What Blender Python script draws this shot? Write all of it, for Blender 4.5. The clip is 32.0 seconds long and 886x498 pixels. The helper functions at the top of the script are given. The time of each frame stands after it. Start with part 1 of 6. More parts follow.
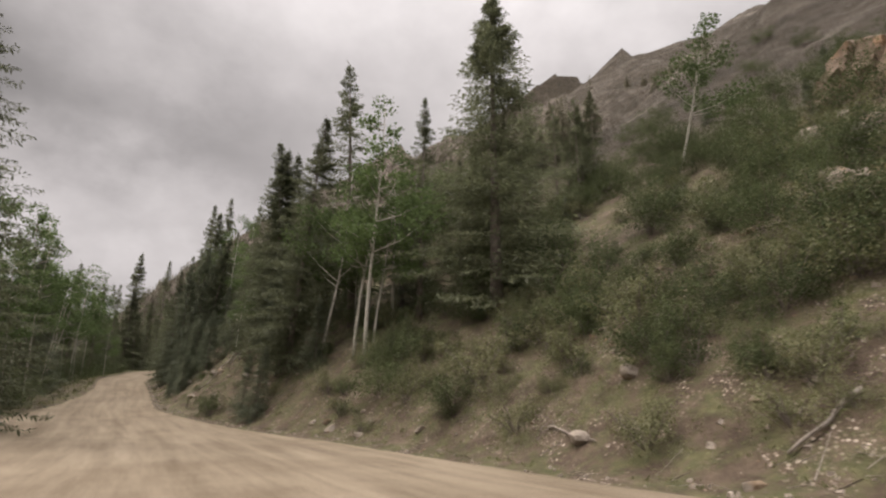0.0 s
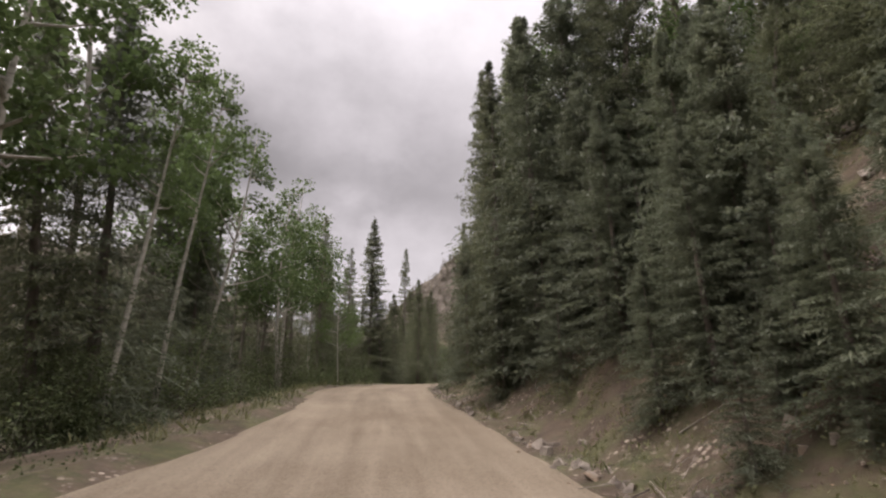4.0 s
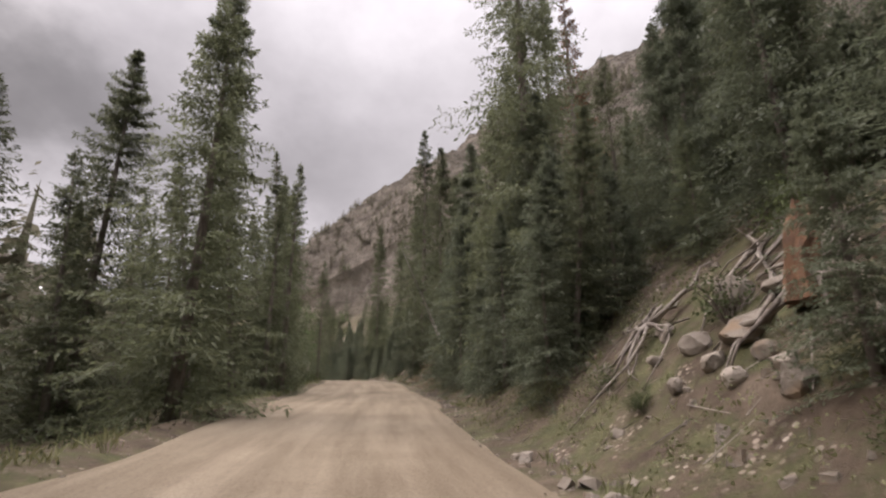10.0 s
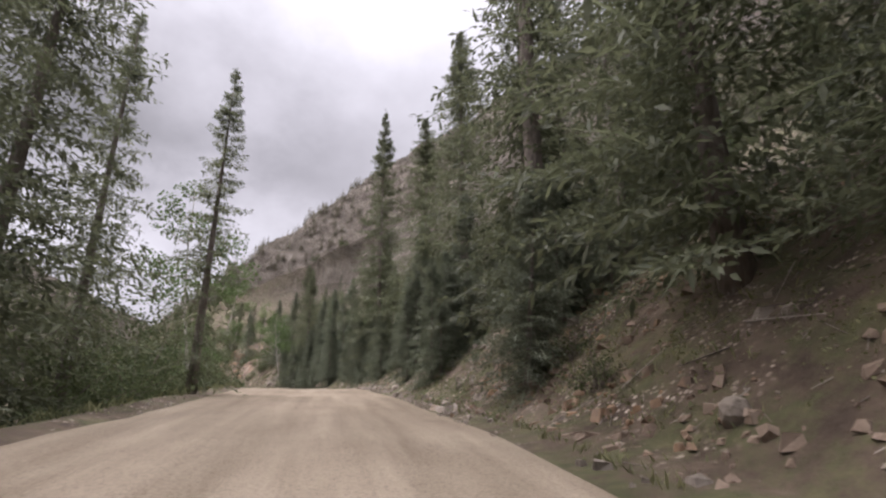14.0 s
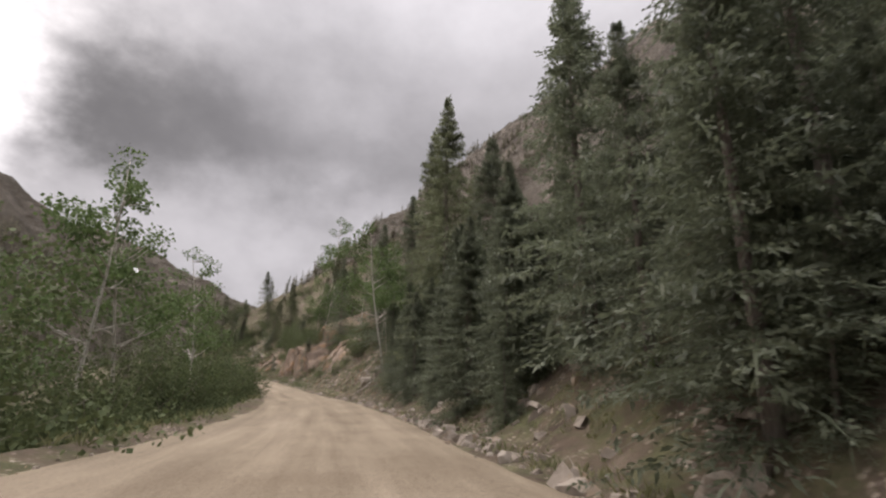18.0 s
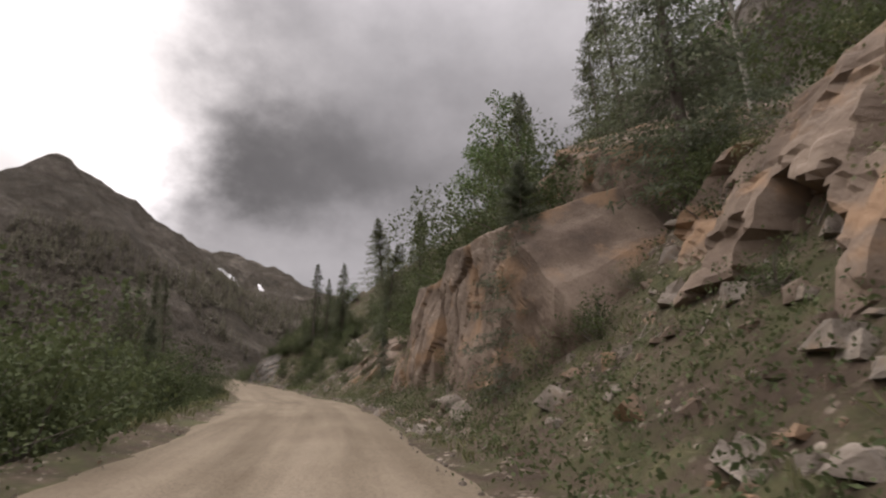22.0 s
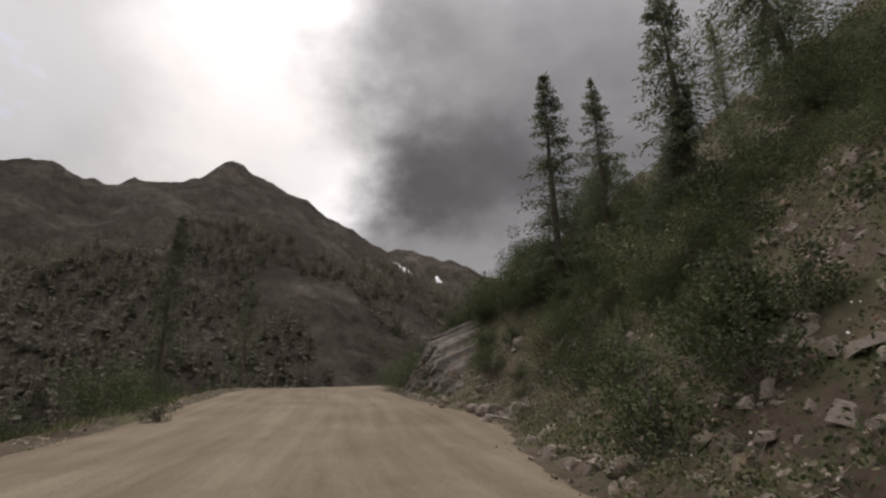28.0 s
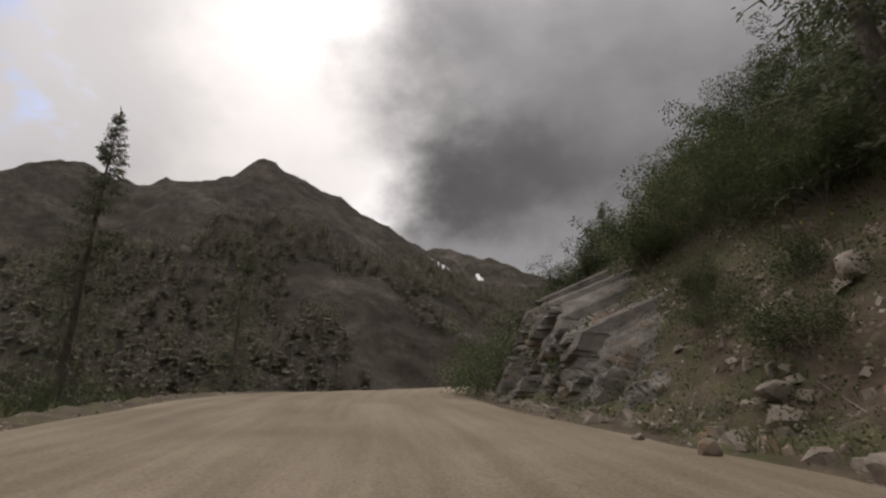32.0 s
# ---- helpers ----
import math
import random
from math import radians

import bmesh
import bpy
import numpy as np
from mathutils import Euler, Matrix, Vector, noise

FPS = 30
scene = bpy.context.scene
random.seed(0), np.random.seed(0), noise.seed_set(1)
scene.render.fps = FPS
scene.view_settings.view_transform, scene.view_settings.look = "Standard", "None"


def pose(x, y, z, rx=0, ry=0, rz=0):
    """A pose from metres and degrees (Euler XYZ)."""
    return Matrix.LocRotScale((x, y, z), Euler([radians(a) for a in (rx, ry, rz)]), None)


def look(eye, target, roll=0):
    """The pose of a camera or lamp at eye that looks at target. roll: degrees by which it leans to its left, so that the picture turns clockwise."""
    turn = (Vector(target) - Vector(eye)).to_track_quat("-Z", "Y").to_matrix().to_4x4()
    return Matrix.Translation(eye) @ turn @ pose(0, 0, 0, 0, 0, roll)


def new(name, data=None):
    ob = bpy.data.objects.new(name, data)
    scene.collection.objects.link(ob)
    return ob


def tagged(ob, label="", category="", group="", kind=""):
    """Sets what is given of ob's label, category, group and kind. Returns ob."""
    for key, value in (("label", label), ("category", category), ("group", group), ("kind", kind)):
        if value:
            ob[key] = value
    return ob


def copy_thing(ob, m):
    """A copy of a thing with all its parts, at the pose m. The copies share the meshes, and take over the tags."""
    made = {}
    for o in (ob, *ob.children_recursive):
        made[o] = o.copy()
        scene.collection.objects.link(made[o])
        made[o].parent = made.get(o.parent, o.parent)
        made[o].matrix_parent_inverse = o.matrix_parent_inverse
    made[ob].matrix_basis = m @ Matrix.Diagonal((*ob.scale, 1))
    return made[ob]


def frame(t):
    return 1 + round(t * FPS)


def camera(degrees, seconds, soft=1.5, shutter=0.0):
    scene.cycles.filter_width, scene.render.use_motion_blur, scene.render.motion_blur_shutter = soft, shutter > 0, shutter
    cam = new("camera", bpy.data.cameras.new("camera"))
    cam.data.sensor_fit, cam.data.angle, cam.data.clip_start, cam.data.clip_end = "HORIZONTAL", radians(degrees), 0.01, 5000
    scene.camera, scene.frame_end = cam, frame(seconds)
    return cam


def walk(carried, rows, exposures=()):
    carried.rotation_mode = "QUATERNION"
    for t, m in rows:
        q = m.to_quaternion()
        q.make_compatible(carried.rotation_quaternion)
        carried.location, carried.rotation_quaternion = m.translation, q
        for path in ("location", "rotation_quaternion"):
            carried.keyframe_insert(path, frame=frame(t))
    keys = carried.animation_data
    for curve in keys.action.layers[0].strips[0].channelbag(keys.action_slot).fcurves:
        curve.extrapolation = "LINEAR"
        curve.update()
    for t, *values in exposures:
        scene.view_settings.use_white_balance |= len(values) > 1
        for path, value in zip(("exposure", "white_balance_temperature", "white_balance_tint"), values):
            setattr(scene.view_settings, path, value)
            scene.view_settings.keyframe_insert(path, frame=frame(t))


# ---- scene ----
# seconds, eye (x, y, z), heading to the left of +y, pitch up, lean
PATH = [
    (0, 14.63, -73.94, -6.27, -16.95, 16.67, 0.78),
    (0.5, 12.98, -65.82, -6.55, -6.80, 17.48, 0.12),
    (1, 11.44, -58.54, -6.70, 2.66, 17.22, 0.76),
    (1.5, 10.02, -52.66, -6.72, 5.22, 17.60, 0.48),
    (2, 8.53, -47.26, -6.69, 6.29, 17.84, -0.04),
    (2.5, 7.09, -42.03, -6.60, 7.27, 18.19, -0.30),
    (3, 5.55, -36.89, -6.41, 8.04, 18.51, -0.37),
    (3.5, 4.03, -32.20, -6.09, 7.78, 18.66, -0.17),
    (4, 2.86, -27.97, -5.76, 6.44, 18.81, -0.15),
    (4.5, 2.02, -24.04, -5.46, 4.78, 18.69, 0.00),
    (6.5, -2.80, -4.32, -2.94, -5.62, 17.81, -0.96),
    (7, -3.07, 0.82, -2.56, -5.93, 18.18, -0.24),
    (7.5, -3.30, 5.94, -2.17, -5.67, 18.42, 0.35),
    (8, -3.58, 10.93, -1.77, -5.53, 18.46, 0.69),
    (8.5, -3.80, 15.85, -1.40, -5.60, 18.36, 0.41),
    (9, -4.00, 20.68, -1.09, -6.53, 18.19, 0.11),
    (9.5, -4.17, 25.31, -0.84, -7.90, 17.89, -0.19),
    (10, -4.02, 29.79, -0.61, -8.76, 17.95, -0.17),
    (10.5, -3.94, 34.41, -0.29, -9.60, 17.78, -0.46),
    (11, -3.92, 38.99, 0.09, -10.32, 17.71, -0.23),
    (11.5, -3.87, 43.48, 0.47, -10.82, 17.82, 0.20),
    (12, -3.51, 48.10, 0.90, -11.02, 17.89, -0.09),
    (12.5, -3.23, 52.97, 1.31, -10.60, 18.00, 0.19),
    (13, -3.04, 57.99, 1.65, -10.55, 18.00, 0.33),
    (13.5, -2.91, 62.98, 1.94, -9.80, 17.90, 0.10),
    (14, -2.90, 67.87, 2.31, -8.37, 17.59, -0.08),
    (14.5, -2.99, 73.00, 2.94, -7.14, 17.32, -0.06),
    (16.5, -5.24, 96.98, 4.53, -1.09, 16.39, 0.49),
    (17, -6.27, 103.12, 4.67, 0.72, 16.65, 0.47),
    (17.5, -7.57, 109.43, 4.81, 2.62, 16.69, 0.54),
    (18, -9.18, 116.06, 4.97, 4.95, 16.71, 0.63),
    (18.5, -11.30, 123.23, 5.09, 7.33, 16.99, 0.54),
    (19, -13.51, 130.54, 5.26, 9.74, 17.44, 1.09),
    (19.5, -15.88, 137.64, 5.52, 11.51, 17.16, 0.65),
    (20, -18.35, 144.14, 5.78, 13.51, 17.24, 0.76),
    (20.5, -21.22, 150.61, 6.02, 15.54, 17.55, 1.10),
    (21, -23.90, 156.68, 6.29, 16.76, 17.75, 0.56),
    (21.5, -26.46, 162.12, 6.62, 18.09, 18.19, -0.06),
    (22, -28.96, 167.08, 6.96, 19.26, 18.56, -0.81),
    (22.5, -31.64, 171.79, 7.34, 20.54, 18.93, -0.14),
    (23, -34.53, 176.56, 7.78, 22.59, 19.02, -0.06),
    (23.5, -37.54, 181.16, 8.21, 25.53, 18.63, 0.04),
    (24, -40.42, 185.13, 8.56, 28.54, 18.67, 0.56),
    (24.5, -43.08, 188.43, 8.82, 30.36, 18.46, 0.73),
    (25, -45.46, 191.22, 9.01, 31.47, 18.39, 0.41),
    (25.5, -47.64, 193.57, 9.18, 32.97, 18.62, 0.38),
    (26, -49.82, 195.82, 9.45, 34.70, 18.21, -0.15),
    (26.5, -52.00, 198.08, 9.84, 35.57, 18.06, -0.70),
    (28.5, -59.21, 206.08, 10.65, 40.36, 19.07, -0.82),
    (29, -60.91, 207.45, 10.72, 40.86, 19.14, -0.81),
    (29.5, -62.56, 208.66, 10.82, 41.48, 19.23, -0.77),
    (30, -64.01, 209.71, 10.92, 42.07, 19.28, -0.78),
    (30.5, -65.18, 210.64, 11.01, 42.65, 19.28, -0.74),
    (31, -66.19, 211.49, 11.13, 43.01, 19.28, -0.81),
    (31.5, -67.14, 212.32, 11.27, 43.30, 19.32, -0.85),
    (32, -68.04, 213.14, 11.40, 43.53, 19.32, -0.90),
]


def aim(row):
    t, x, y, z, yaw, pitch, lean = row
    a, b = radians(yaw), radians(pitch)
    way = Vector((-math.sin(a) * math.cos(b), math.cos(a) * math.cos(b), math.sin(b)))
    return t, look((x, y, z), Vector((x, y, z)) + 5 * way, lean)


cam = camera(82.0, 32.0, soft=2.3, shutter=0.06)
walk(cam, [aim(r) for r in PATH], [(0, 1.3, 7000, 16), (1, 1.5, 6850, 18), (3, 1.35, 6750, 20), (4, 1.5, 6750, 20), (10, 1.5, 6700, 20), (12, 1.7, 6500, 21), (14, 1.7, 6300, 21),
                                     (18, 1.25, 6650, 17), (22, 0.75, 6750, 18), (26, 0.33, 6650, 16), (32, 0.22, 6750, 15)])

# ---- sky and sun: broken overcast, the sun behind thin cloud over the valley ahead ----
SUN_BEARING, SUN_HEIGHT = 66.0, 47.0
world = bpy.data.worlds.new("overcast")
scene.world = world
world.use_nodes = True


def sky_nodes():
    nt = world.node_tree
    nt.nodes.clear()
    N, L = nt.nodes.new, nt.links.new
    out, bg = N("ShaderNodeOutputWorld"), N("ShaderNodeBackground")
    sky = N("ShaderNodeTexSky")
    sky.sky_type, sky.sun_disc = "NISHITA", False
    sky.sun_elevation, sky.sun_rotation = radians(SUN_HEIGHT), radians(-SUN_BEARING)
    co = N("ShaderNodeTexCoord")
    sep = N("ShaderNodeSeparateXYZ")
    L(co.outputs["Generated"], sep.inputs[0])

    def math_node(op, a, b=None, c=None):
        n = N("ShaderNodeMath")
        n.operation = op
        for k, v in enumerate((a, b, c)):
            if v is None:
                continue
            if isinstance(v, (int, float)):
                n.inputs[k].default_value = v
            else:
                L(v, n.inputs[k])
        return n.outputs[0]

    up = math_node("MAXIMUM", sep.outputs[2], 0.0)
    # clouds are drawn out level, and thin toward the horizon
    flat = N("ShaderNodeMapping")
    L(co.outputs["Generated"], flat.inputs[0])
    flat.inputs[3].default_value = (1.0, 1.0, 1.35)

    def clouds(scale, detail, rough, shift):
        n = N("ShaderNodeTexNoise")
        mp = N("ShaderNodeMapping")
        mp.inputs[1].default_value = (shift, 2 * shift, 0)
        L(flat.outputs[0], mp.inputs[0])
        L(mp.outputs[0], n.inputs["Vector"])
        n.inputs["Scale"].default_value, n.inputs["Detail"].default_value, n.inputs["Roughness"].default_value = scale, detail, rough
        return n.outputs[0]

    # bearing to the left of +y and height over the horizon, in degrees, ruffled so that the banks of cloud get torn edges
    bearing = math_node("MULTIPLY", math_node("ARCTAN2", math_node("MULTIPLY", sep.outputs[0], -1.0), sep.outputs[1]), 57.3)
    height = math_node("MULTIPLY", math_node("ARCSINE", sep.outputs[2]), 57.3)
    puff = math_node("SUBTRACT", clouds(5.0, 5, 0.55, 1.7), 0.5)
    wisp = math_node("SUBTRACT", clouds(11.0, 6, 0.55, 5.1), 0.5)
    ruffle = math_node("MULTIPLY_ADD", wisp, 6.0, math_node("MULTIPLY", puff, 20.0))
    rough_b = math_node("ADD", bearing, ruffle)
    rough_h = math_node("MULTIPLY_ADD", math_node("SUBTRACT", clouds(6.0, 6, 0.55, 9.3), 0.5), 14.0, height)

    def bank(b0, h0, wide, tall, soft=1.0):
        x = math_node("MULTIPLY", math_node("SUBTRACT", rough_b, b0), 1 / wide)
        y = math_node("MULTIPLY", math_node("SUBTRACT", rough_h, h0), 1 / tall)
        r = math_node("ADD", math_node("MULTIPLY", x, x), math_node("MULTIPLY", y, y))
        return math_node("EXPONENT", math_node("MULTIPLY", math_node("POWER", r, soft), -1.0))

    # light grey deck; a dark bank ahead with a paler underside, and the thin bright gap before the sun to its left
    val = math_node("MULTIPLY_ADD", puff, 0.16, 0.205)
    val = math_node("MULTIPLY_ADD", wisp, 0.05, val)
    val = math_node("MULTIPLY_ADD", bank(-35, 30, 32, 24), 0.05, val)
    val = math_node("MULTIPLY_ADD", bank(30, 16, 24, 5.5), 0.06, val)
    val = math_node("MULTIPLY_ADD", bank(62, 34, 14, 18, 1.25), 0.54, val)
    val = math_node("MULTIPLY_ADD", bank(53, 22, 5, 6), 0.40, val)
    val = math_node("MULTIPLY_ADD", bank(86, 30, 13, 20), 0.22, val)
    val = math_node("MULTIPLY_ADD", bank(36.5, 28.5, 12.5, 6.0, 1.3), -0.10, val)
    val = math_node("MULTIPLY_ADD", bank(39.5, 23, 5, 3.2), -0.07, val)
    val = math_node("MULTIPLY_ADD", bank(14, 26, 15, 4.5), -0.06, val)
    val = math_node("SMOOTH_MAX", val, 0.085, 0.06)
    # unseen sky behind the drive is raised as added fill light; the overcast's overhead brightness is boosted for it
    # too
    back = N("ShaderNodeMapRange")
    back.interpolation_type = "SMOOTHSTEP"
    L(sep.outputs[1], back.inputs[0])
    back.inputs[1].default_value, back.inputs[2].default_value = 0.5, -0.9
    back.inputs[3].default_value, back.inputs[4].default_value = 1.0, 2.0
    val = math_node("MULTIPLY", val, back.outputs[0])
    val = math_node("MULTIPLY", val, math_node("MULTIPLY_ADD", math_node("POWER", up, 8.0), 13.0, 1.0))
    tint = N("ShaderNodeMixRGB")
    tint.inputs[1].default_value, tint.inputs[2].default_value = (0.955, 0.965, 1.0, 1), (1.0, 0.985, 0.955, 1)
    L(bank(64, 34, 20, 22), tint.inputs[0])
    deck = N("ShaderNodeMixRGB")
    deck.blend_type = "MULTIPLY"
    deck.inputs[0].default_value = 1.0
    L(tint.outputs[0], deck.inputs[1])
    L(val, deck.inputs[2])
    clear = N("ShaderNodeMixRGB")
    clear.blend_type = "MULTIPLY"
    clear.inputs[0].default_value = 1.0
    L(sky.outputs[0], clear.inputs[1])
    clear.inputs[2].default_value = (0.10, 0.10, 0.10, 1)
    # a few blue gaps left of the sun
    gap = N("ShaderNodeMapRange")
    L(math_node("MULTIPLY", bank(90, 30, 7, 14), math_node("MULTIPLY_ADD", wisp, 2.5, 0.5)), gap.inputs[0])
    gap.inputs[1].default_value, gap.inputs[2].default_value = 0.30, 0.60
    mix = N("ShaderNodeMixRGB")
    L(gap.outputs[0], mix.inputs[0])
    L(deck.outputs[0], mix.inputs[1])
    L(clear.outputs[0], mix.inputs[2])
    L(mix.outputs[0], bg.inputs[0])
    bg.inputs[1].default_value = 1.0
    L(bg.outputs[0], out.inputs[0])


sky_nodes()
sun = new("sun", bpy.data.lights.new("sun", "SUN"))
sun.data.energy, sun.data.angle, sun.data.color = 0.9, radians(24), (1.0, 0.95, 0.87)
_a, _e = radians(SUN_BEARING), radians(SUN_HEIGHT)
sun.matrix_world = look(Vector((-math.sin(_a) * math.cos(_e), math.cos(_a) * math.cos(_e), math.sin(_e))) * 300, (0, 0, 0))


# ---- the lie of the land ----
def EYE(t):
    """Height of the eye over the road."""
    return 1.3 if t < 13 else (1.3 - 0.325 * min((t - 13) / 5, 1))


EDGE_R = [(-5, 9), (0.5, 9), (1.6, 8), (2.2, 6.6), (3.1, 4.6), (3.9, 2.8), (5, 2.5), (7.8, 2.2), (10.3, 2.3), (14, 2.5),
          (19, 2.6), (20.5, 2.4), (21.5, 1.5), (23.6, 1.3), (25, 1.8), (26.7, 1.5), (28.5, 2.2), (30.5, 3.6), (32.3, 4.6), (33.2, 3.3), (45, 3.2)]
EDGE_L = [(-5, 7.5), (2.8, 7.5), (3.4, 5.6), (4.7, 3.6), (5.5, 2.4), (8, 3.3), (10.2, 5.0), (11, 3.9), (14, 5), (15, 4),
          (17.8, 4.4), (19.6, 3.1), (22, 2.8), (24, 3.6), (26.8, 3.2), (28.5, 4.5), (31, 6), (45, 6)]
BANK = [(-5, 0.75), (2.3, 0.85), (3.3, 1.0), (6, 1.0), (8, 0.9), (15, 0.9), (20, 1.0), (22.2, 1.0), (22.85, 0.95), (23.05, 1.15), (23.6, 1.1), (23.9, 0.7), (24.6, 0.75), (27, 0.75), (29, 0.95), (31, 1.05), (45, 1.05)]
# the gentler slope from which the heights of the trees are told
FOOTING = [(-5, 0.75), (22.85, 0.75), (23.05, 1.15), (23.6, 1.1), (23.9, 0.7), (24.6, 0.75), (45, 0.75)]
UPPER = [(-5, 0.8), (3, 0.75), (8, 0.6), (27, 0.6), (30, 0.8), (45, 0.8)]
CUT = [(-5, 6), (45, 6)]
STEEP = [(-5, 0.05), (6, 0.1), (16, 0.25), (24, 0.25), (45, 0.2)]
FALL = [(-5, 0.12), (14, 0.18), (18, 0.45), (45, 0.5)]
RIDGES = [
    ([(-263, 170, 68), (-277, 200, 91), (-282, 219, 97), (-280, 243, 103), (-277, 258, 103), (-271, 280, 109), (-267, 292, 108), (-265, 298, 109), (-263, 300, 120),
      (-260, 307, 121), (-252, 342, 109), (-238, 377, 92), (-214, 428, 68)], 0.85),
    ([(-420, 380, 140), (-332, 411, 128), (-303, 431, 121), (-284, 444, 119), (-275, 450, 116), (-260, 460, 107), (-232, 480, 87), (-203, 499, 68), (-184, 512, 55)], 0.5),
]
# the mountain to the right of the drive
HEIGHTS = [
    ([(-110, 400, 60), (-66, 402, 92), (-40, 406, 115), (-15, 408, 147), (5, 408, 165), (27, 407, 190), (44, 405, 193), (63, 402, 210), (114, 424, 266)], 1.0),
    ([(60, 300, 140), (112, 241, 176), (177, 178, 186), (191, 168, 198), (204, 158, 214), (240, 124, 200), (260, 60, 180)], 1.1),
]
SNOW = [((-223.5, 368.6), (-220, 371.5), (-216, 377)), ((-217, 392.5), (-212, 389), (-208, 386.5))]


def glide(t):
    """Place on the drive at any time, on a smooth curve through the rows."""
    a = np.array(PATH)
    k = a[:, 0]
    i = int(np.clip(np.searchsorted(k, t) - 1, 0, len(k) - 2))
    h = k[i + 1] - k[i]
    u = (t - k[i]) / h
    p = a[:, 1:4]
    lo, hi = max(i - 1, 0), min(i + 2, len(k) - 1)
    m0 = (p[i + 1] - p[lo]) / (k[i + 1] - k[lo]) * h
    m1 = (p[hi] - p[i]) / (k[hi] - k[i]) * h
    return ((2 * u**3 - 3 * u**2 + 1) * p[i] + (u**3 - 2 * u**2 + u) * m0
            + (3 * u**2 - 2 * u**3) * p[i + 1] + (u**3 - u**2) * m1)


def road_line():
    """Stations a metre apart under the drive: x, y, road height, tangent x, tangent y, seconds."""
    raw = [np.r_[glide(t) - (0, 0, EYE(t)), t] for t in np.arange(0, 32.01, 0.05)]
    first = raw[0][:3] - raw[6][:3]
    first /= np.linalg.norm(first[:2])
    back = []
    yaw = math.atan2(first[1], first[0])
    p = raw[0][:3].copy()
    for n in range(45):
        p = p + np.array([math.cos(yaw), math.sin(yaw), 0.0])
        back.append(np.r_[p, -0.05 * (n + 1)])
    raw = back[::-1] + raw
    d = raw[-1][:3] - raw[-22][:3]
    yaw = math.atan2(d[1], d[0])
    p = raw[-1][:3].copy()
    for n in range(90):
        turn = 0.5 if n < 9 else (0.0 if n < 17 else (-3.6 if n < 38 else -0.8))
        yaw += math.radians(turn)
        p = p + np.array([math.cos(yaw), math.sin(yaw), 0.115 if n < 24 else 0.0])
        raw.append(np.r_[p, 32 + 0.1 * (n + 1)])
    raw = np.array(raw)
    seg = np.r_[0, np.cumsum(np.hypot(*np.diff(raw[:, :2], axis=0).T))]
    far = np.arange(0, seg[-1], 1.0)
    line = np.stack([np.interp(far, seg, raw[:, n]) for n in range(4)], 1)
    pad = np.pad(line, ((6, 6), (0, 0)), mode="edge")
    pad[:6, :2] = line[0, :2] + (line[0, :2] - line[1, :2]) * np.arange(6, 0, -1)[:, None]
    pad[-6:, :2] = line[-1, :2] + (line[-1, :2] - line[-2, :2]) * np.arange(1, 7)[:, None]
    box = np.hanning(15)[1:-1]
    box /= box.sum()
    flat = np.stack([np.convolve(pad[:, n], box, mode="valid") for n in range(3)], 1)
    tan = np.gradient(flat[:, :2], axis=0)
    tan /= np.linalg.norm(tan, axis=1)[:, None]
    return np.c_[flat, tan, line[:, 3]]


LINE = road_line()


def beside(x, y):
    """Station number and metres to the right of the drive for points."""
    x, y = np.atleast_1d(x).astype(float), np.atleast_1d(y).astype(float)
    best = np.empty(len(x), int)
    for a in range(0, len(x), 4000):
        s = slice(a, a + 4000)
        d = (x[s, None] - LINE[None, :, 0]) ** 2 + (y[s, None] - LINE[None, :, 1]) ** 2
        best[s] = d.argmin(1)
    st = LINE[best]
    dx, dy = x - st[:, 0], y - st[:, 1]
    right = dx * st[:, 4] - dy * st[:, 3]
    dist = np.hypot(dx, dy) * np.where(right < 0, -1, 1)
    ahead = dx * st[:, 3] + dy * st[:, 4]
    side = np.where(np.abs(ahead) < 1.2, right, dist)
    return best, side, np.clip(ahead, -0.6, 0.6)


GRIDS = {}


def waves(x, y, size, seed, octaves=4):
    """Smooth value noise in -1..1 on arrays."""
    out, amp, total = np.zeros_like(x, dtype=float), 1.0, 0.0
    for o in range(octaves):
        key = seed * 31 + o
        if key not in GRIDS:
            GRIDS[key] = np.random.RandomState(key).rand(256, 256) * 2 - 1
        grid = GRIDS[key]
        u, v = x / size + 97.3 * (o + 1), y / size + 41.7 * (o + 1)
        iu, iv = np.floor(u).astype(int), np.floor(v).astype(int)
        fu, fv = u - iu, v - iv
        fu, fv = fu * fu * (3 - 2 * fu), fv * fv * (3 - 2 * fv)
        g = lambda a, b: grid[a % 256, b % 256]  # noqa: E731
        out += amp * ((g(iu, iv) * (1 - fu) + g(iu + 1, iv) * fu) * (1 - fv)
                      + (g(iu, iv + 1) * (1 - fu) + g(iu + 1, iv + 1) * fu) * fv)
        total += amp
        amp, size = amp * 0.5, size * 0.5
    return out / total


def by_time(st, rows):
    """A width or a slope that changes along the drive: rows of seconds and value."""
    return np.interp(LINE[st, 5], *np.array(rows).T)


def edge_right(st):
    return by_time(st, EDGE_R)


def edge_left(st):
    return by_time(st, EDGE_L)


def ridge(x, y, crest, fall):
    """Height of a mountain whose crest runs through the given points."""
    out = np.full(x.shape, -1e3)
    for (ax, ay, az), (bx, by, bz) in zip(crest[:-1], crest[1:]):
        dx, dy = bx - ax, by - ay
        u = np.clip(((x - ax) * dx + (y - ay) * dy) / (dx * dx + dy * dy), 0, 1)
        d = np.hypot(x - ax - u * dx, y - ay - u * dy)
        out = np.maximum(out, az + u * (bz - az) - fall * d)
    return out


